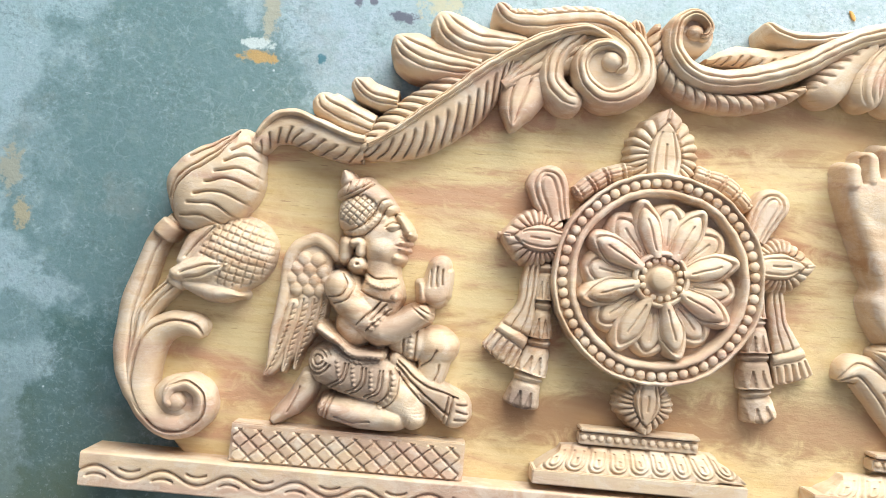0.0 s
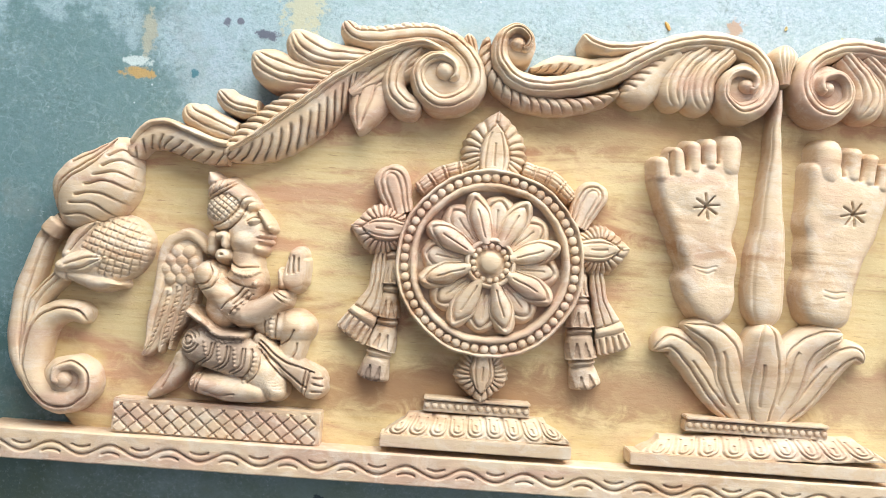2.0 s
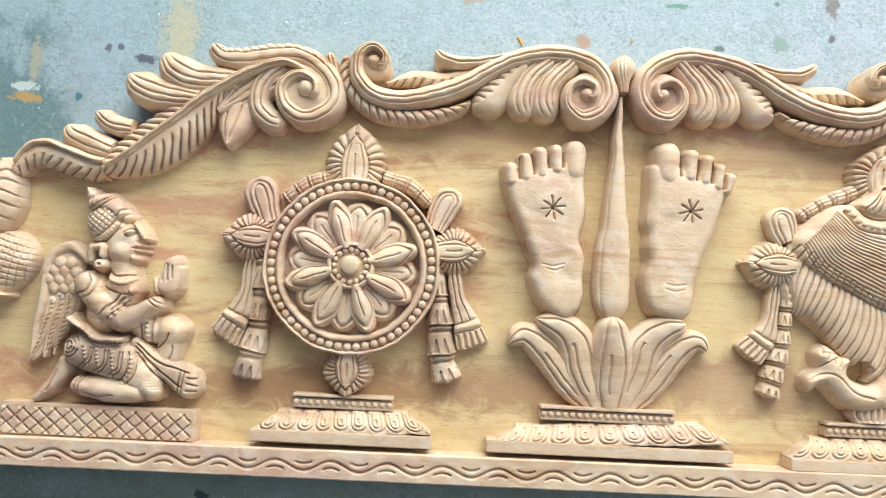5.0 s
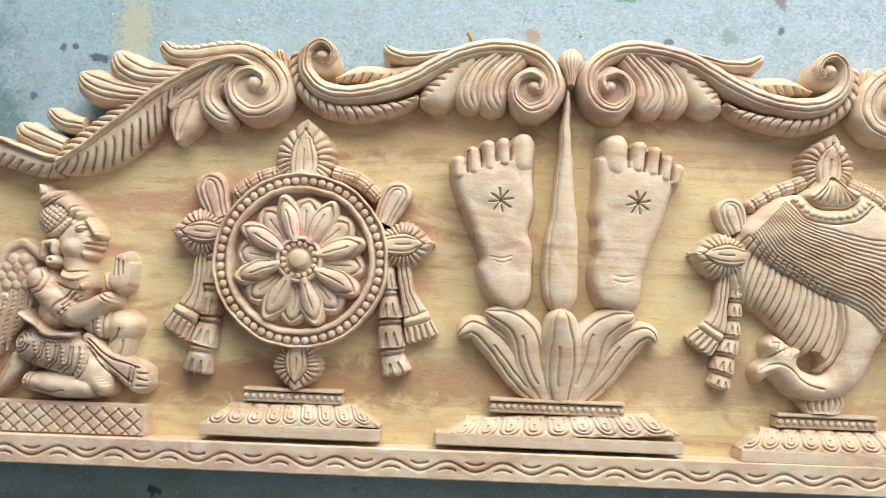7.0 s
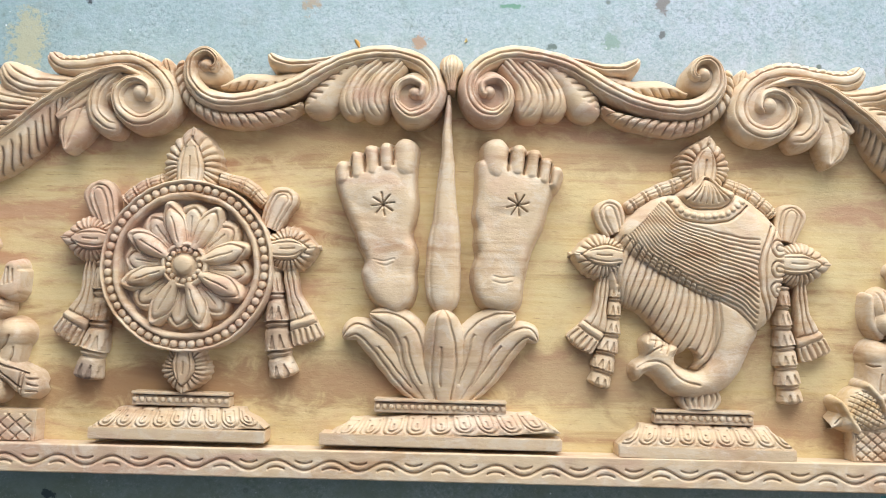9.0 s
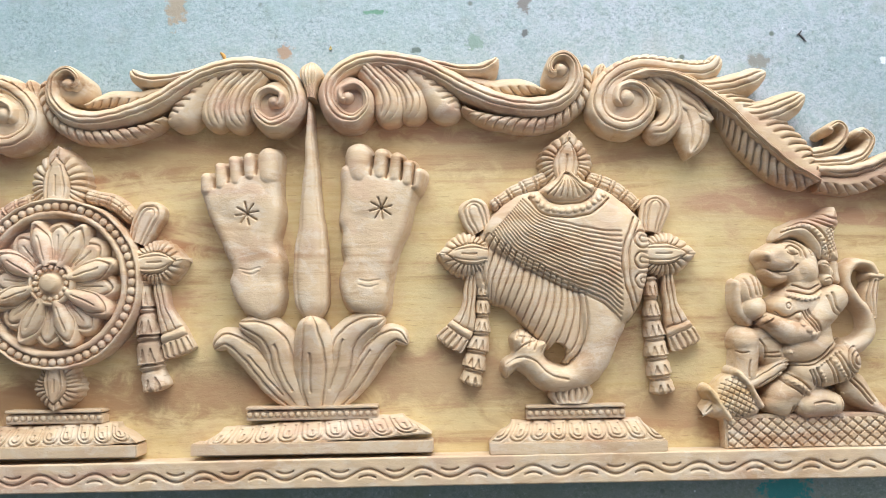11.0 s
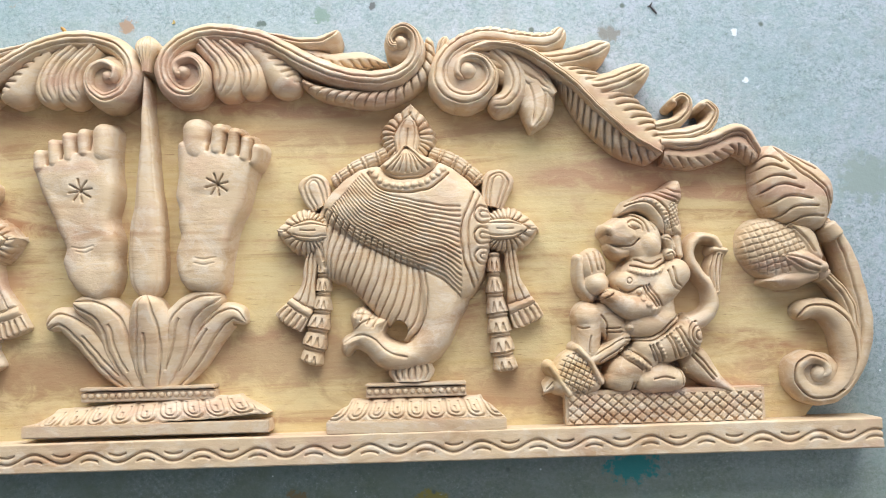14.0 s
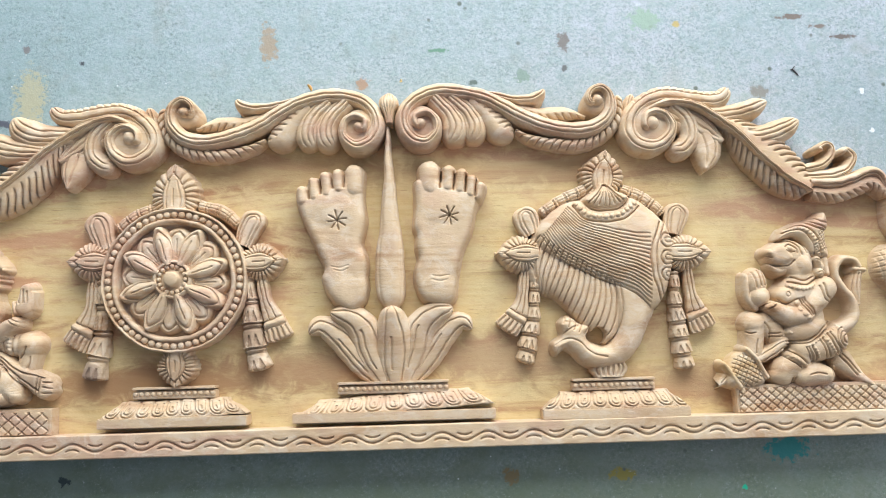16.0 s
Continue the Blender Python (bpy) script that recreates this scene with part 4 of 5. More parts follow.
part("spear_mark", strip("5,346 5,318 5,283 5,233 4,183 5,163 5,147", (2, 4.5, 7, 10.5, 14.5, 16.5, 12.5), spear, FACE - 1, False, 41, (0, 0.10)), WOOD, panel, "long tapering central mark with a ridge")


def lotus_petal(h, line=0.6):
    def f(u, v, s, w):
        z = FACE + h * (0.45 + 0.55 * dome(v, 2.0)) * (0.55 + 0.45 * u)
        z = z - 3.2 * cut((np.abs(v) - line * np.clip(1.15 - u, 0, 1) ** 0.35) * w, 0.8)
        return z - 2.8 * cut((v - 0.15) * w, 0.7) * (u > 0.15) * (u < 0.6)
    return f


for c, w, h in (("-10,72 -33,98 -54,123 -71,133 -85,124", (9, 13.5, 15, 13, 6), 20), ("24,72 46,101 65,126 80,134 91,125", (9, 13.5, 15, 13, 6), 20),
                ("-4,72 -18,102 -25,126 -39,141 -61,147", (9, 15, 18, 15, 7), 24), ("18,72 29,104 36,128 50,142 71,149", (9, 15, 18, 15, 7), 24),
                ("7,71 7,95 7,120 5,153", (11, 17, 19.5, 18, 10), 29)):
    part("lotus_petal", strip(c, w, lotus_petal(h), FACE - 1, False, 45, (0, 0.12), 0.6), WOOD, panel)
pedestal((6, 5), 59, 80, 106.5, 21.0, 41.0, 59.0)


# ---- conch ----
def conch():
    r = Relief(145, 330, 75, 290, 0.65)
    # lower wrap, hooked tail and the upper wrap over them
    r.pillow("166,229 155,214 151,196 154,176 165,163 180,156 194,144 208,128 223,115 233,106 244,108 252,128 262,162 231,188 192,205", 9, 12, 26, 0.5, 2.2)
    r.pillow("243,170 266,168 287,144 277,121 268,100 253,86 228,80 209,85 197,96 188,101 179,95 176,107 186,116 184,129 194,136 206,128 216,124 212,113 218,106 230,103 240,109 246,123 244,148", 11, 12, 14, 0.5, 2.6)
    r.pillow("196,257 176,244 163,227 167,210 187,196 211,183 241,170 265,157 279,140 292,148 303,170 309,201 305,225 294,242 279,255 264,262 239,263 213,260", 18, 14, 48, 0.3, 2.2)
    r.H = np.where(np.hypot((r.X - 226) / 8.0, (r.Y - 115) / 8.5) < 1, -5.0, r.H)
    r.line("179,106 189,112 202,109 216,97 232,92", 0.9, 0.8).line("187,117 196,124 207,126", 0.9, 1.0).line("190,131 198,130 206,127", 0.7, 0.7)
    # two fans of cuts, each between a first and a last curve
    top, low = pts("197,252 212,237 238,228 263,223 282,221"), pts("168,221 183,201 212,183 243,169 268,157 281,143")
    top = spline(top, 6)[0][:, :2]
    for i in range(18):
        k = i / 17
        r.line(top * (1 - k) + low * k, 0.7, 0.85)
    lft, rgt = pts("166,222 160,212 156,198 160,179"), pts("250,168 252,146 247,120 236,107")
    lower_edge = np.array([(0, 0), (-3, -4), (-8, -8), (-12, -12)], float)
    for i in range(18):
        k = i / 17
        r.line(lft * (1 - k) + rgt * k + lower_edge * math.sin(math.pi * k), 0.8, 1.15)
    # mouth plate at the side: two rims and three looped scallops
    r.line("295,234 284,207 284,177 293,150", 0.9, 1.6).line("300,231 290,207 290,177 297,153", 0.8, 1.3)
    for y in (214, 196, 178):
        r.line([(308, y + 6), (299, y + 7), (294, y), (299, y - 7), (308, y - 6)], 0.85, 1.5).line([(308, y + 2), (301, y + 2.5), (299, y), (301, y - 2.5), (308, y - 2)], 0.7, 1.0)
    # collar: a fan over a row of beads between two rims
    r.pillow("237,277 226,268 215,259 224,252 238,250 251,252 261,261 249,269", 27, 6, 12, 0.3)
    for k in np.linspace(-0.92, 0.92, 8):
        r.line([(237 + 2 * k, 275), (238 + 12 * k, 264), (238 + 21 * k, 252 + 5 * abs(k))], 0.75, 1.3)
    r.line("211,261 221,250 238,247 253,250 265,261", 0.9, 1.6).line("203,253 213,240 233,234.5 255,237 273,251", 0.9, 1.6)
    r.dots("206,256 216,245 233,240.5 252,243 269,255", 13, 2.9, 2.6)
    return r.mesh()


shell = part("conch", conch(), WOOD, panel, "bulging conch shell with fanned grooves and a hooked tail")
part("conch_neck", strip("236,88 236,78 236,70", (15, 20, 15), band(18, 0.5, (-0.7, -0.42, -0.14, 0.14, 0.42, 0.7), 1.4, 0.06), FACE - 1, False, 41), WOOD, shell)
fittings(shell,
         [(236, 270, 241, 315, 22), (161, 204, 120, 206, 19), (307, 202, 351, 201, 19)],
         [("160,226 154,241 149,256", 13), ("312,222 316,239 320,256", 13)],
         [("150,186 147,160 141,142 127,122", 6, 14.5), ("326,186 329,157 334,136 342,117", 6, 14.5)],
         [("160,185 160,160 157,136 152,111 146,87", (6, 6.5, 8, 10, 10), 6), ("312,182 311,151 314,126 316,101 319,76", (6, 7, 9, 10.5, 10), 6)],
         ["221,274 194,263 169,248", "257,274 284,261 304,245"])
pedestal((239.5, 239.5), 44, 57, 77.5, 17.2, 37.5, 56.0)


# ---- the two kneeling figures on their blocks ----
def lattice_block(x0, x1, y0, y1, per):
    body = part("lattice_block", box(x0, x1, y0, y1 + 1, FACE - 1, FACE + 17, 1.0), WOOD, panel, "low block with a lattice front")
    r = Relief(x0 + 2.5, x1 - 2.5, y0 + 2, y1 - 1.5, 0.8)
    r.H[:] = 2.6
    g = np.maximum(cut(saw((r.X + r.Y * 1.15) / per), 0.75 / per), cut(saw((r.X - r.Y * 1.15) / per), 0.6 / per))
    r.H -= 3.2 * g + 0.02
    part("lattice", r.mesh(FACE + 16.4), WOOD, body)


lattice_block(-525, -354, 25.5, 53, 14.0)
lattice_block(369, 542, 28, 57, 10.0)


WING, HIP = (-479.5, 176.5), (-465.5, 105.5)
FEATHERS = (((-489.8, 143.7), (-494.8, 116.5), (-505.7, 89.6)), ((-482.6, 147.6), (-487.0, 122.1), (-493.5, 93.1)), ((-475.2, 148.2), (-478.2, 126.2), (-484.7, 96.4)), ((-468.1, 152.2), (-470.0, 136.9), (-473.0, 123.3)))


def winged_figure():
    r = Relief(-515, -350, 50, 255, 0.55)
    # wing: border, scales and long feathers
    r.chain("-481.3,174.8 -481.0,154.5 -487.4,122.8 -503.1,90.2", (17, 18.5, 15, 2), 6, 4, 1.0, 3)
    r.chain("-460.9,181.2 -470.1,189.0 -479.6,191.3 -490.7,185.0 -496.4,170.4 -498.1,146.9 -501.3,121.6 -504.4,96.4", (3.4, 4.2, 4.3, 4.3, 4.2, 3.9, 3.4, 1.8), 9, 4, 0.5, 2.5)
    for row, y, n in ((0, 460, 2), (1, 508, 3), (0, 556, 4), (1, 600, 3)):
        for i in range(n):
            cx, cy = WING[0] + (i - (n - 1) / 2) * 9.2, WING[1] - (y - 460) * 0.154
            r.oval(cx, cy, 5.2, 5.6, 0, 10, 3.2, 0.1)
    for i, (a, b, c) in enumerate(FEATHERS):
        r.chain([a, b, c], (4.2, 4.4, 1.5), 10 - 0.8 * i, 3, 0.1).line([a, b, c], 0.6, 0.8)
        for k in np.linspace(0.08, 0.9, 11):
            x = a[0] + (c[0] - a[0]) * k ** 1.2
            y = a[1] + (c[1] - a[1]) * k
            r.line([(x + 0.4, y), (x + 3.4, y + 1.6)], 0.45, 0.6)
    # far leg, torso, hips
    r.oval(-382.0, 120.8, 15.7, 14.5, 0, 9, 12, 1.0).chain("-381.7,117.5 -382.3,105.7 -386.2,93.7", (12.4, 10.7, 10.2), 8, 10, 1.0).chain("-408.9,123.6 -395.4,121.4", (9.9, 11.6), 9, 10, 1.0)
    r.line("-390.7,106.7 -384.6,112.3 -381.1,119.2", 0.8, 1.2).line("-378.4,108.6 -378.4,102.7 -380.7,96.7", 0.8, 1.2)
    r.chain("-425.5,159.2 -430.6,146.3 -441.8,132.8", (15.4, 16.2, 15.4), 10, 13, 2.0, 2.6).oval(-425.4, 157.6, 14.6, 11.6, -20, 13, 11, 2.0)
    r.chain("-403.4,80.5 -393.9,67.9", (17.3, 9.1), 11, 14, 2.0).chain("-458.5,101.9 -439.7,95.9 -417.8,92.7", (14.9, 16.5, 16.5), 11, 16, 1.0, 2.6)
    r.chain("-455.7,70.3 -432.2,68.1 -407.1,66.8", (9.1, 10.9, 9.9), 12, 13, 0.8).chain("-472.3,89.0 -480.8,72.4 -494.6,58.7", (7.4, 7.6, 4.0), 9, 10, 0.8)
    r.line("-478.6,84.3 -482.5,72.3 -485.2,65.3", 0.7, 1.0).line("-451.9,64.8 -438.3,62.6 -425.2,64.5", 0.7, 1.0).oval(-492.9, 58.8, 3.6, 2.3, 20, 11, 6, 0.4)
    # head
    r.chain("-427.2,177.8 -426.4,168.5", (11.6, 13.1), 10, 10, 1.0).oval(-427.0, 195.7, 15.1, 19.7, 8, 13, 9.5, 1.0, 3.2).oval(-427.5, 189.5, 14.6, 13.9, 0, 5, 20, 2.0)
    r.chain("-417.4,214.5 -410.6,203.4", (3.4, 4.6), 7, 14, 2.0).oval(-408.5, 200.9, 3.4, 3.1, 0, 9, 12, 1.0).oval(-413.9, 194.8, 4.9, 2.2, 0, 8, 13, 0.5).oval(-413.8, 190.1, 4.6, 2.2, 0, 8, 13, 0.5).oval(-415.9, 183.1, 6.2, 5.2, 0, 6, 16, 2.0)
    r.line("-417.4,192.2 -409.2,192.7", 0.6, 1.2).line("-415.1,198.3 -411.6,197.5 -408.1,197.8", 0.5, 0.8)
    r.oval(-421.2, 206.1, 3.7, 1.8, 15, 22, 3.0, 0.2).line("-426.7,205.9 -422.3,209.4 -416.0,208.1", 0.6, 0.9).line("-425.7,204.1 -420.9,202.7 -416.0,205.2", 0.6, 0.9).line("-429.4,210.7 -423.8,216.8 -416.3,214.6", 0.6, 0.9).line("-431.2,213.3 -424.8,219.4 -417.2,217.6", 0.6, 0.8)
    # headdress, ear and ear ring
    r.oval(-445.2, 213.7, 16.2, 17.2, 0, 13, 12, 0.6).chain("-442.8,229.6 -433.0,224.1 -426.3,219.2", (8.9, 8.0, 5.5), 13, 10, 1.0).chain("-435.9,205.2 -430.3,211.9", (6.2, 5.2), 13, 10, 1.0).oval(-450.7, 231.7, 11.7, 7.1, 24, 14, 11, 0.3).chain("-457.5,237.7 -460.3,242.9", (5.5, 2.2), 14, 9, 0.3)
    r.hatch(-447.7, 215.9, 14.2, 11.6, 12, 5.6, 1.3).line("-462.2,221.7 -451.7,225.7 -437.9,235.4", 0.8, 1.5).line("-462.5,224.8 -452.0,228.8 -440.3,236.8", 0.7, 1.2)
    r.line("-460.1,201.3 -448.1,202.3 -437.3,212.1 -432.1,223.4 -425.5,227.1", 0.8, 1.5).line("-459.6,196.1 -444.5,197.4 -432.9,206.6 -427.5,219.1 -421.3,223.5", 0.8, 1.5).dots("-459.3,198.5 -446.3,199.9 -435.1,209.6 -429.9,221.3 -423.7,225.2", 16, 1.9, 1.3)
    for x in (440, 475, 510):
        r.line([(-457 + (x - 440) * 0.15, 228 + (x - 440) * 0.06), (-455 + (x - 440) * 0.15, 235 + (x - 440) * 0.06)], 0.6, 1.0)
    r.chain("-454.0,191.1 -454.7,181.7", (5.9, 4.6), 12, 8, 0.5).chain("-448.7,192.4 -443.3,192.8 -443.5,185.8", (2.8, 3.1, 3.1), 20, 6, 0.3).oval(-445.0, 176.6, 5.9, 5.5, 0, 20, 7, 0.3).line("-445.1,176.6 -444.2,176.7", 1.3, 1.6)
    # arms and joined palms
    r.chain("-455.0,159.1 -444.4,145.1 -422.9,129.7", (11.6, 11.6, 11.1), 17, 11, 0.6).chain("-421.1,129.3 -409.8,133.6 -395.0,144.0", (10.2, 9.9, 6.9), 18, 11, 0.6)
    r.chain("-384.0,180.5 -386.0,160.0", (6.6, 9.6), 13, 8, 0.8, 4).chain("-378.6,176.0 -379.0,160.0", (3.0, 4.0), 12, 6, 0.5, 3).chain("-396.7,166.3 -394.2,155.5", (2.8, 4.0), 12, 8, 0.6)
    for c in ("-390.3,177.7 -389.2,165.3", "-386.1,180.0 -384.9,165.7", "-381.8,178.4 -381.2,166.8"):
        r.line(c, 0.65, 1.5)
    for c in ("-451.4,171.1 -445.3,163.0 -448.1,151.0 -457.8,146.8", "-454.4,169.3 -449.8,161.8 -452.9,153.5 -461.3,151.2", "-433.1,140.3 -424.8,151.4", "-429.8,137.7 -420.8,149.4", "-440.6,133.5 -426.9,148.1", "-432.8,130.0 -417.6,146.3", "-402.9,149.2 -388.7,139.5", "-400.6,151.1 -386.5,143.1"):
        r.line(c, 0.7, 1.3)
    r.dots("-429.6,131.9 -423.6,139.1 -419.1,144.5", 4, 2.4, 2.0).dots("-441.1,168.8 -432.0,162.5 -419.6,162.5 -413.5,166.4", 10, 2.2, 2.2).line("-440.7,172.3 -430.9,167.3 -415.8,168.6", 0.8, 1.4).line("-440.9,157.9 -428.1,152.7 -415.6,152.2", 0.7, 0.9)
    r.oval(-415.1, 155.7, 2.5, 2.5, 0, 24, 3, 0.3)
    # belt, cloth, anklet, sash
    r.chain("-467.5,127.9 -451.8,119.2 -439.5,111.9 -421.2,111.7", (2.6, 2.6, 2.6, 2.3), 22, 7, 0.3).dots("-465.2,120.6 -451.3,114.2 -439.1,107.7 -422.5,108.3", 13, 2.6, 2.6)
    for rad in (3.2, 6.4, 9.4):
        r.line([(HIP[0] + rad * math.cos(a / 4), HIP[1] + rad * math.sin(a / 4)) for a in range(2, 25, 2)], 0.75, 1.3)
    for c in ("-446.3,104.6 -448.6,93.5 -458.1,87.7", "-443.8,104.3 -445.7,92.4 -454.6,86.3", "-433.6,102.3 -435.0,89.6 -444.4,83.5", "-431.1,102.0 -432.0,88.5 -441.0,82.4", "-421.0,100.8 -422.3,87.3 -430.1,81.7", "-418.5,101.0 -419.6,86.7 -427.5,80.2", "-413.6,101.5 -413.9,86.4 -420.5,77.4", "-407.0,102.0 -407.8,83.5 -415.3,74.5"):
        r.line(c, 0.7, 1.3)
    for c in ("-451.5,106.7 -448.3,89.4", "-440.3,102.6 -437.4,85.7", "-427.7,101.1 -424.9,83.8"):
        r.dots(c, 6, 1.5, 1.4)
    r.dots("-410.6,101.7 -411.0,85.8 -417.9,76.0", 8, 2.2, 2.0).dots("-457.7,83.5 -461.8,74.0 -463.6,65.5", 6, 2.6, 2.4).line("-451.0,83.3 -455.8,71.1 -458.8,59.2", 0.8, 1.4).line("-454.3,83.0 -458.7,70.9 -460.6,60.7", 0.7, 1.2)
    r.dots("-399.4,128.6 -400.2,119.3 -400.4,111.8", 5, 2.2, 2.0).line("-396.6,131.3 -396.6,119.6 -396.9,110.4", 0.7, 1.3).line("-405.8,125.6 -405.0,117.2 -405.5,113.0", 0.7, 1.3)
    r.chain("-410.1,109.3 -385.9,89.5 -364.7,76.2", (5.0, 8.2, 11.9), 14, 6, 0.5, 3)
    for c in ("-407.6,108.7 -386.2,92.9 -362.2,85.7", "-409.0,106.0 -387.2,86.1 -369.4,73.3", "-410.4,103.4 -390.1,81.6 -375.6,67.8", "-365.6,86.2 -370.9,62.3", "-368.9,85.9 -373.8,62.9", "-362.7,81.4 -355.2,81.2", "-363.0,76.4 -354.6,75.4", "-364.2,70.4 -355.8,70.3"):
        r.line(c, 0.75, 1.5)
    return r.mesh()


part("kneeling_figure", winged_figure(), WOOD, panel, "kneeling winged figure with joined palms, in carved wood")


CHEST, RUMP = (428.2, 152.0), (485.8, 104.0)


def tailed_figure():
    r = Relief(350, 535, 52, 245, 0.55)
    # tail with its tuft
    r.chain("482,114 495,119 502,130 500,145 491,158 485,171 486,183 493,190 504,189 510,181", (7.5, 6.5, 5.6, 5.0, 4.8, 4.6, 4.4, 4.2, 4.0), 9, 10, 0.3)
    r.chain("510,174 506,160 506,142", (5.0, 6.8, 3.6), 9, 9, 0.3).chain("505,178 515,177", (2.6, 2.6), 14, 5, 0.2)
    for c in ("506,173 501.5,158 503,145", "509,173 505,158 505.5,142", "512,173 509,158 508.5,143"):
        r.line(c, 0.65, 1.4)
    # club
    r.pillow("357,66 362,80 372,91 384,94 392,86 400,72 401,60 390,55 372,55 360,57", 10, 13, 12, 0.4).hatch(381, 74, 17, 17, 20, 6.2, 1.5)
    r.chain("380,95 391,84 401,66", (2.6, 2.8, 2.6), 18, 6, 0.3).chain("357,80 364,68 372,56", (2.8, 3.0, 2.8), 17, 6, 0.3).chain("359,64 351,58", (6.5, 2.4), 9, 8, 0.4).chain("392,84 408,92 424,103", (5.5, 6.5, 5.1), 14, 7, 0.4)
    r.line("396,89 421,103", 0.6, 1.0).line("400,84 423,98", 0.6, 1.0).line("353,60 358,66", 0.6, 1.0)
    # legs, hips, torso
    r.chain("404.8,123.0 417.8,108.9", (11.9, 12.8), 9, 10, 0.8).oval(392.8, 122.1, 12.9, 13.3, 0, 11, 12, 0.6).chain("393.4,116.6 390.0,92.8", (11.9, 10.5), 10, 12, 0.6)
    r.line("383.0,113.5 386.3,111.7 391.0,112.4", 0.7, 1.1).line("392.8,104.7 391.2,97.9 391.2,91.1", 0.7, 1.1).line("403.1,123.1 407.9,116.1 408.0,102.4", 0.7, 1.3).line("407.6,111.0 419.7,112.3", 0.7, 1.2).line("407.5,107.6 421.2,108.8", 0.7, 1.2)
    r.chain("443.4,150.3 445.8,131.2 448.4,113.8", (24.1, 23.2, 22.4), 11, 13, 2.0, 2.6).oval(447.1, 114.7, 23.8, 14.5, 10, 14, 13, 2.0).oval(427.8, 150.8, 12.4, 9.5, -10, 18, 7, 1.0)
    r.chain("440.8,92.8 459.8,95.5 475.4,101.8", (11.9, 14.5, 15.3), 12, 15, 0.8, 2.6).oval(482.4, 105.0, 6.8, 12.8, 10, 18, 9, 0.8)
    r.chain("438.8,86.0 422.7,73.0", (13.6, 16.2), 12, 14, 0.8).oval(419.9, 67.9, 14.5, 12.8, 0, 13, 12, 0.8).chain("439.4,65.6 453.2,67.6 465.1,66.4", (11.2, 13.3, 10.2), 13, 13, 0.6)
    r.chain("484.6,81.0 499.2,66.0 514.9,55.3", (12.8, 7.7, 3.7), 9, 10, 0.8).line("444.6,67.1 453.3,69.3 461.7,67.3", 0.7, 1.0).line("428.2,64.2 427.0,56.6", 0.8, 1.6).line("431.1,64.1 430.1,56.5", 0.8, 1.4)
    # head: skull, cheek, snout and jaw
    r.pillow("428,210 438,212 453,204 460,190 457,177 448,168 436,170 428,176 420,180 420,195 424,206", 13, 9, 12, 0.6, 2.4)
    r.oval(448, 184, 10.5, 12.5, 10, 16, 9, 1.5).pillow("409,198 414,204 425,208 435,201 438,190 428,184 416,185 410,190", 14, 11, 8, 0.8)
    r.pillow("412,186 425,183 437,187 431,175 418,175", 13, 7, 5, 0.4).oval(411.5, 197.5, 3.4, 3.2, 0, 21, 4, 0.8)
    r.line("411,188 420,184 431,184 438,189", 0.8, 1.6).line("410,194 413,192", 0.8, 1.2)
    r.oval(434.5, 202, 3.6, 2.9, -10, 20.5, 3.5, 0.2).line("429,203 434,206.5 441,202 442,197", 0.6, 1.2).line("429.5,200 434,198 439,199", 0.6, 1.0).line("425,209 435,210 444,204 447,195", 0.7, 1.4).line("424,212 437,214 449,206 453,196", 0.6, 1.1)
    # headdress, ear
    r.pillow("423,212 430,222 448,230 459,232 467,237 477,241 479,227 475,216 477,201 477,191 464,192 457,197 450,208 440,214 430,213", 13, 10, 11, 1.8, 2.2)
    r.line("428,218 445,222 458,211 463,194", 0.7, 1.4).line("431,222 448,226.5 463,216 469,194", 0.7, 1.4).dots("429.5,220 446.5,224.3 460.5,213.5 466,195", 14, 1.8, 1.3).hatch(470, 210, 8, 14, -15, 4.6, 1.3)
    r.line("452,231 464,224 476,219", 0.8, 1.6).line("455,233 466,227 477,223", 0.7, 1.3).line("463,236 470,231 478,229", 0.8, 1.5)
    r.chain("473,188 474,175", (5.0, 4.0), 12, 8, 0.5).chain("464,189 467,181", (3.8, 4.1), 16, 7, 0.3).oval(465, 175, 5.6, 4.8, 0, 17, 8, 0.3).line("462,189 467,187 468,180", 0.6, 1.0).line("462,175 466,176 468,173", 0.6, 1.0)
    # neck and jewels
    r.chain("440.9,170.2 451.2,167.3", (10.3, 12.0), 12, 9, 0.8).line("434.0,170.5 446.8,166.6 456.5,170.5", 0.7, 1.3).line("430.3,165.9 447.4,161.9 462.0,169.0", 0.8, 1.5).dots("429.3,162.0 445.5,157.6 461.8,164.8", 10, 2.2, 2.2)
    r.line([(CHEST[0] + 2.4 * math.cos(a), CHEST[1] + 2.4 * math.sin(a)) for a in np.linspace(0, 6.2, 10)], 0.5, 0.8).line("417.3,147.7 425.7,142.6 438.0,147.0", 0.8, 1.5)
    # arms and joined palms
    r.chain("386.6,173.0 387.3,153.9 396.1,139.8", (3.8, 4.8, 4.8), 9, 8, 0.4).chain("469.8,158.8 460.5,146.2 448.6,134.5", (12.4, 12.0, 10.7), 17, 11, 0.6).chain("446.6,129.4 426.7,130.1 409.9,139.3", (9.5, 10.3, 6.9), 18, 11, 0.6)
    r.oval(398.9, 166.5, 10.7, 14.1, -8, 13, 9, 0.6).oval(400.5, 151.7, 10.7, 11.4, 0, 14, 10, 0.6)
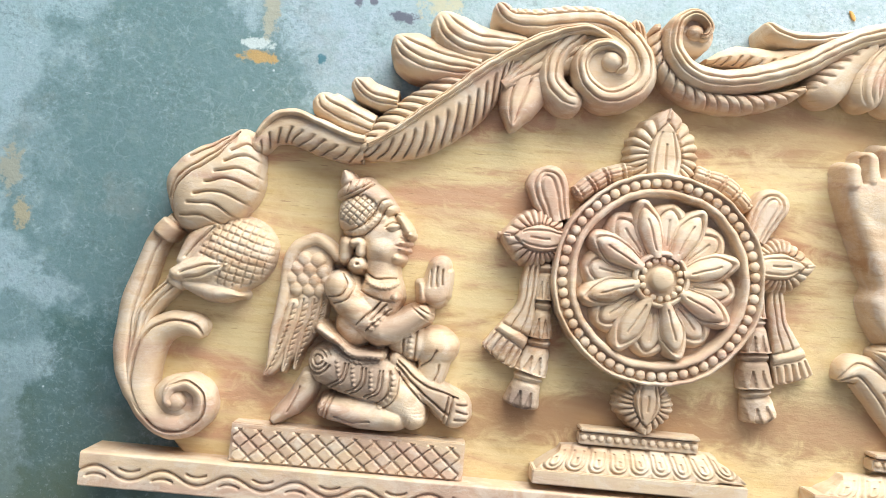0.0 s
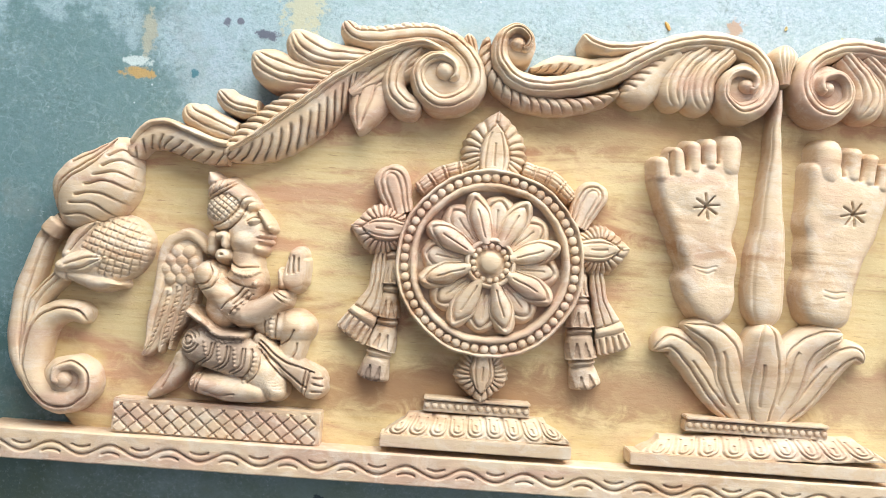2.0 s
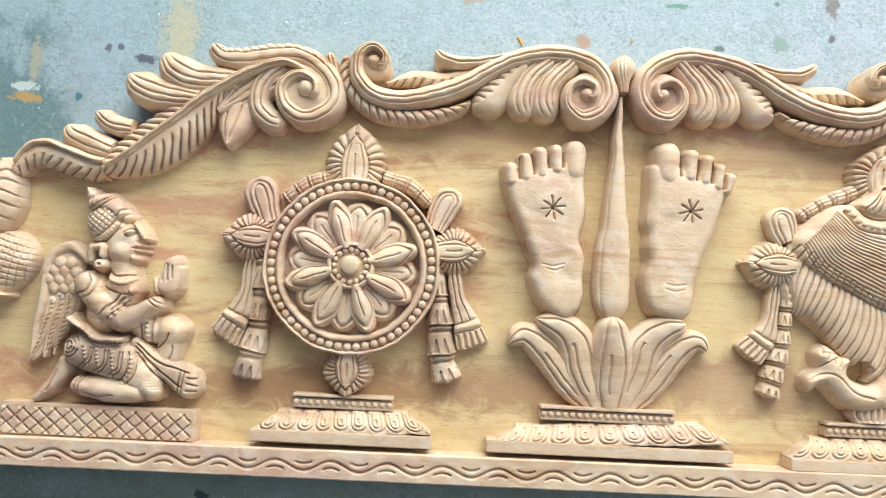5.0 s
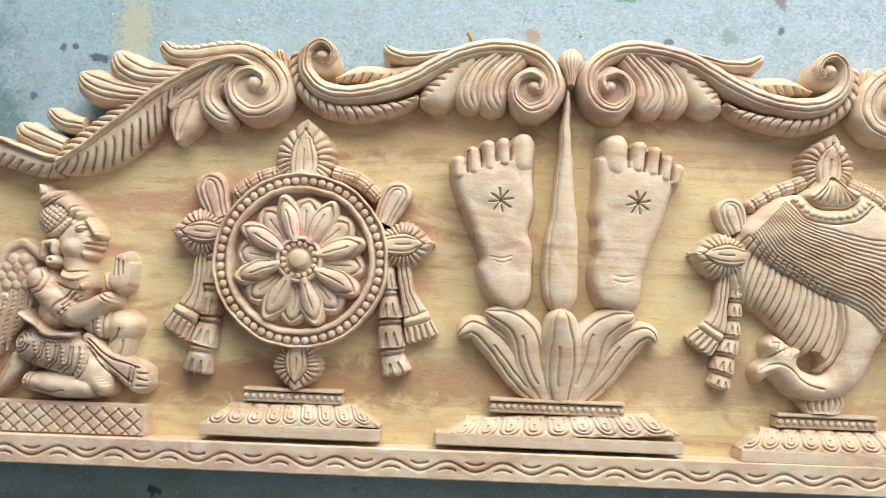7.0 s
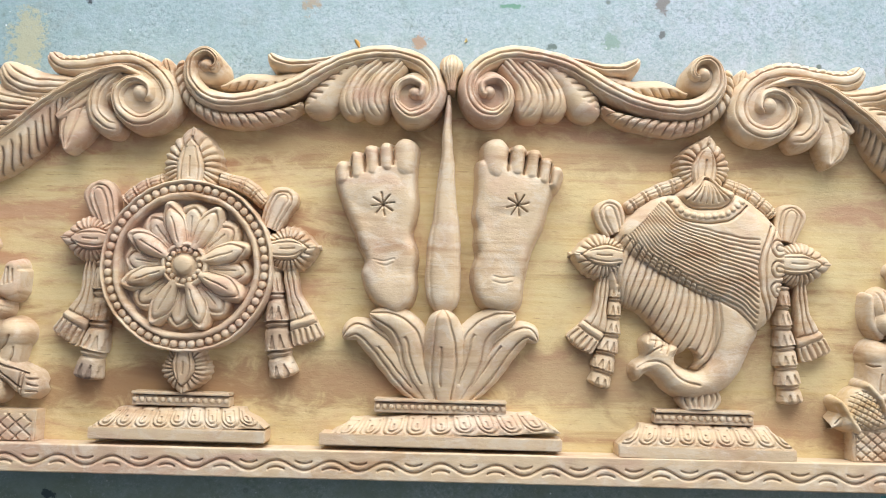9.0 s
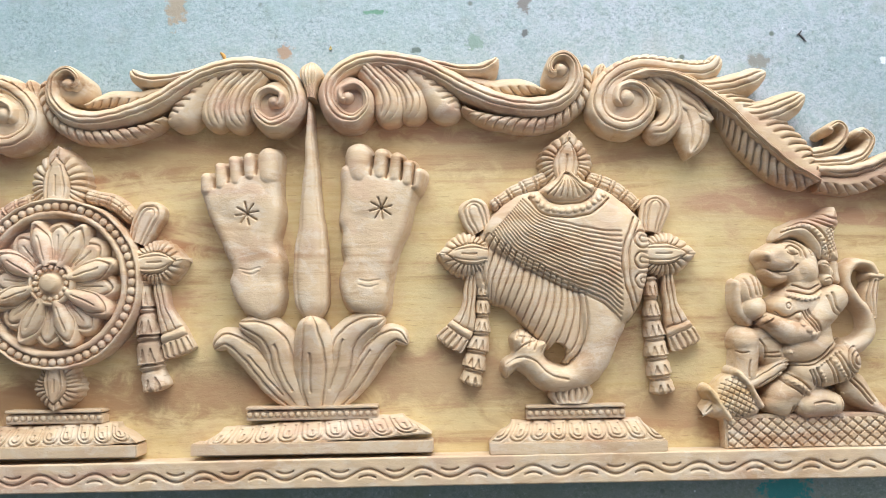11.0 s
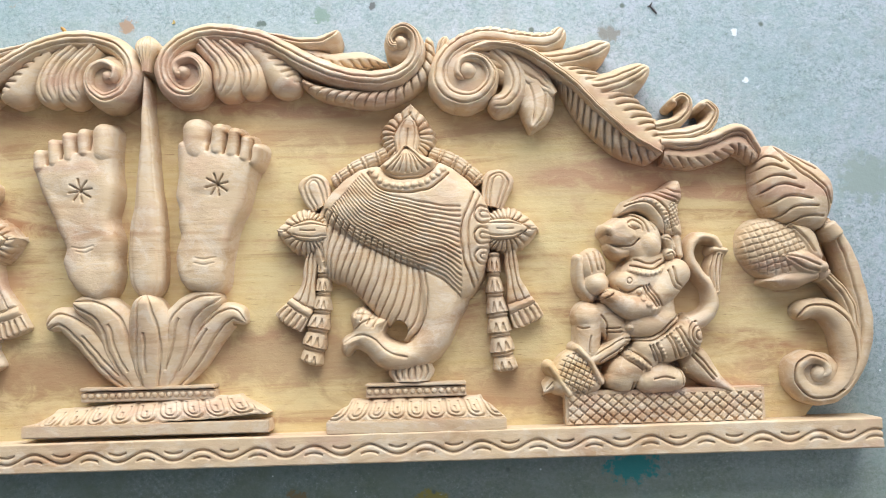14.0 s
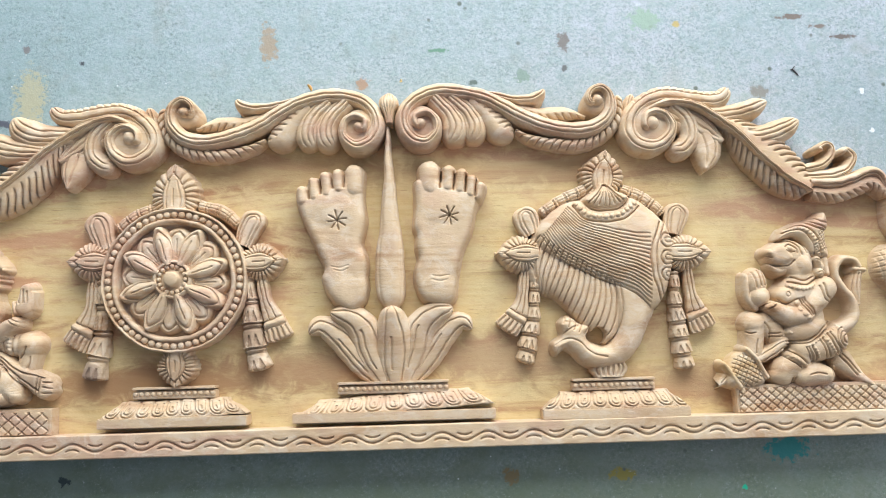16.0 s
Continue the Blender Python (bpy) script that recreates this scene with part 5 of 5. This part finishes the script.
    for c in ("393.2,177.1 396.3,161.4", "398.8,179.1 401.6,162.9", "403.9,177.5 406.0,163.7", "465.2,163.7 468.0,151.1 474.6,145.4", "461.5,160.3 465.4,147.8 472.4,143.2", "439.7,147.3 449.2,129.3", "445.0,148.8 454.8,130.9", "442.4,148.0 452.0,130.1", "398.6,138.9 408.4,144.6", "402.8,135.3 412.6,141.8"):
        r.line(c, 0.7, 1.4)
    r.dots("435.7,142.7 440.0,134.8 446.5,126.8", 4, 2.6, 2.0).dots("401.1,137.0 406.4,139.4 410.9,142.7", 4, 2.0, 1.8)
    # bands and cloth
    r.line("423.5,103.3 446.5,104.2 460.7,114.2 476.7,126.0", 0.8, 1.5).line("424.1,100.2 448.1,100.7 463.1,111.1 478.6,122.5", 0.8, 1.5).dots("449.7,99.3 463.9,109.0 478.9,119.1", 11, 1.8, 1.6).oval(427.3, 112.0, 1.7, 1.7, 0, 26, 1.5, 0.2)
    for rad in (4.0, 8.0, 12.0):
        r.line([(RUMP[0] + rad * 0.8 * math.cos(a), RUMP[1] + rad * math.sin(a)) for a in np.linspace(1.6, 5.2, 9)], 0.75, 1.4)
    for c in ("442.7,95.3 448.0,82.3", "445.3,96.0 450.9,82.5", "448.7,96.8 454.8,82.9", "457.6,103.3 466.0,85.1", "460.2,104.9 469.5,86.3", "465.6,109.0 477.3,88.1", "469.1,110.5 480.8,89.7"):
        r.line(c, 0.7, 1.3)
    r.dots("452.0,94.1 455.8,85.4", 4, 1.6, 1.5).dots("464.4,103.0 475.6,88.2", 6, 1.6, 1.5).dots("419.5,92.7 427.7,86.4 440.8,76.6", 7, 2.6, 2.4).line("422.2,96.0 432.1,88.8 443.5,79.1", 0.75, 1.4).line("416.8,91.1 423.3,84.0 435.6,74.6", 0.75, 1.4)
    for c in ("467.6,82.5 470.8,71.3 470.8,61.1", "470.7,83.2 473.9,72.0 473.7,61.8", "480.6,86.3 488.6,76.6 498.3,64.9", "484.1,87.9 492.1,78.2 500.9,66.8"):
        r.line(c, 0.75, 1.5)
    r.dots("474.8,73.7 476.7,67.7 476.5,62.6", 4, 2.2, 2.0)
    return r.mesh()


part("kneeling_figure", tailed_figure(), WOOD, panel, "kneeling long-tailed figure with joined palms and a club, in carved wood")


# ---- loose bits on the floor ----
def chip_material(name, c):
    mat, nt, bsdf, pos = nodes_of(name, 0.6)
    n = noise_tex(nt, pos, 300, 3)
    nt.links.new(mix(nt, ramp(nt, n, [(0.4, (0.0,)), (0.7, (0.6,))]), c, tuple(k * 0.6 for k in c)), bsdf.inputs["Base Color"])
    return mat


def shaving(name, x, y, length, width, turn, mat, label, category):
    """A thin curled sliver that lies on the floor."""
    n = 12
    u = np.linspace(-1, 1, n)
    verts, faces = [], []
    for k in (0, 1):
        for sgn in (-1, 1):
            for a in u:
                half = width / 2 * math.sqrt(max(0.03, 1 - a * a))
                verts.append((a * length / 2, sgn * half + 0.8 * a * a, 0.25 + 1.2 * a * a + 0.6 * k))
    for i in range(n - 1):
        faces += [[2 * n + i, 2 * n + i + 1, 3 * n + i + 1, 3 * n + i], [i, n + i, n + i + 1, i + 1], [i, i + 1, 2 * n + i + 1, 2 * n + i], [n + i, 3 * n + i, 3 * n + i + 1, n + i + 1]]
    faces += [[0, 2 * n, 3 * n, n], [n - 1, 2 * n - 1, 4 * n - 1, 3 * n - 1]]
    ob = part(name, (verts, faces), mat, None)
    ob.matrix_basis = pose(x, y, 0.0, 0, 0, turn)
    return tagged(ob, label, category)


AMBER, DARK, STRAW = chip_material("amber_chip", (0.55, 0.30, 0.07)), chip_material("dark_twig", (0.06, 0.05, 0.05)), chip_material("straw_chip", (0.62, 0.47, 0.18))
shaving("wood_shaving", -0.083, 0.404, 9, 3.5, 120, AMBER, "small amber wood shaving lying on the floor", "wood shaving")
shaving("twig", 0.470, 0.408, 11, 1.6, 130, DARK, "thin dark broken twig lying on the floor", "twig")
shaving("twig", 0.467, 0.412, 7, 1.4, 40, DARK, "short dark splinter lying beside the twig", "twig")
shaving("wood_shaving", 0.020, 0.409, 4, 2.5, 70, STRAW, "tiny straw-coloured wood shaving on the floor", "wood shaving")
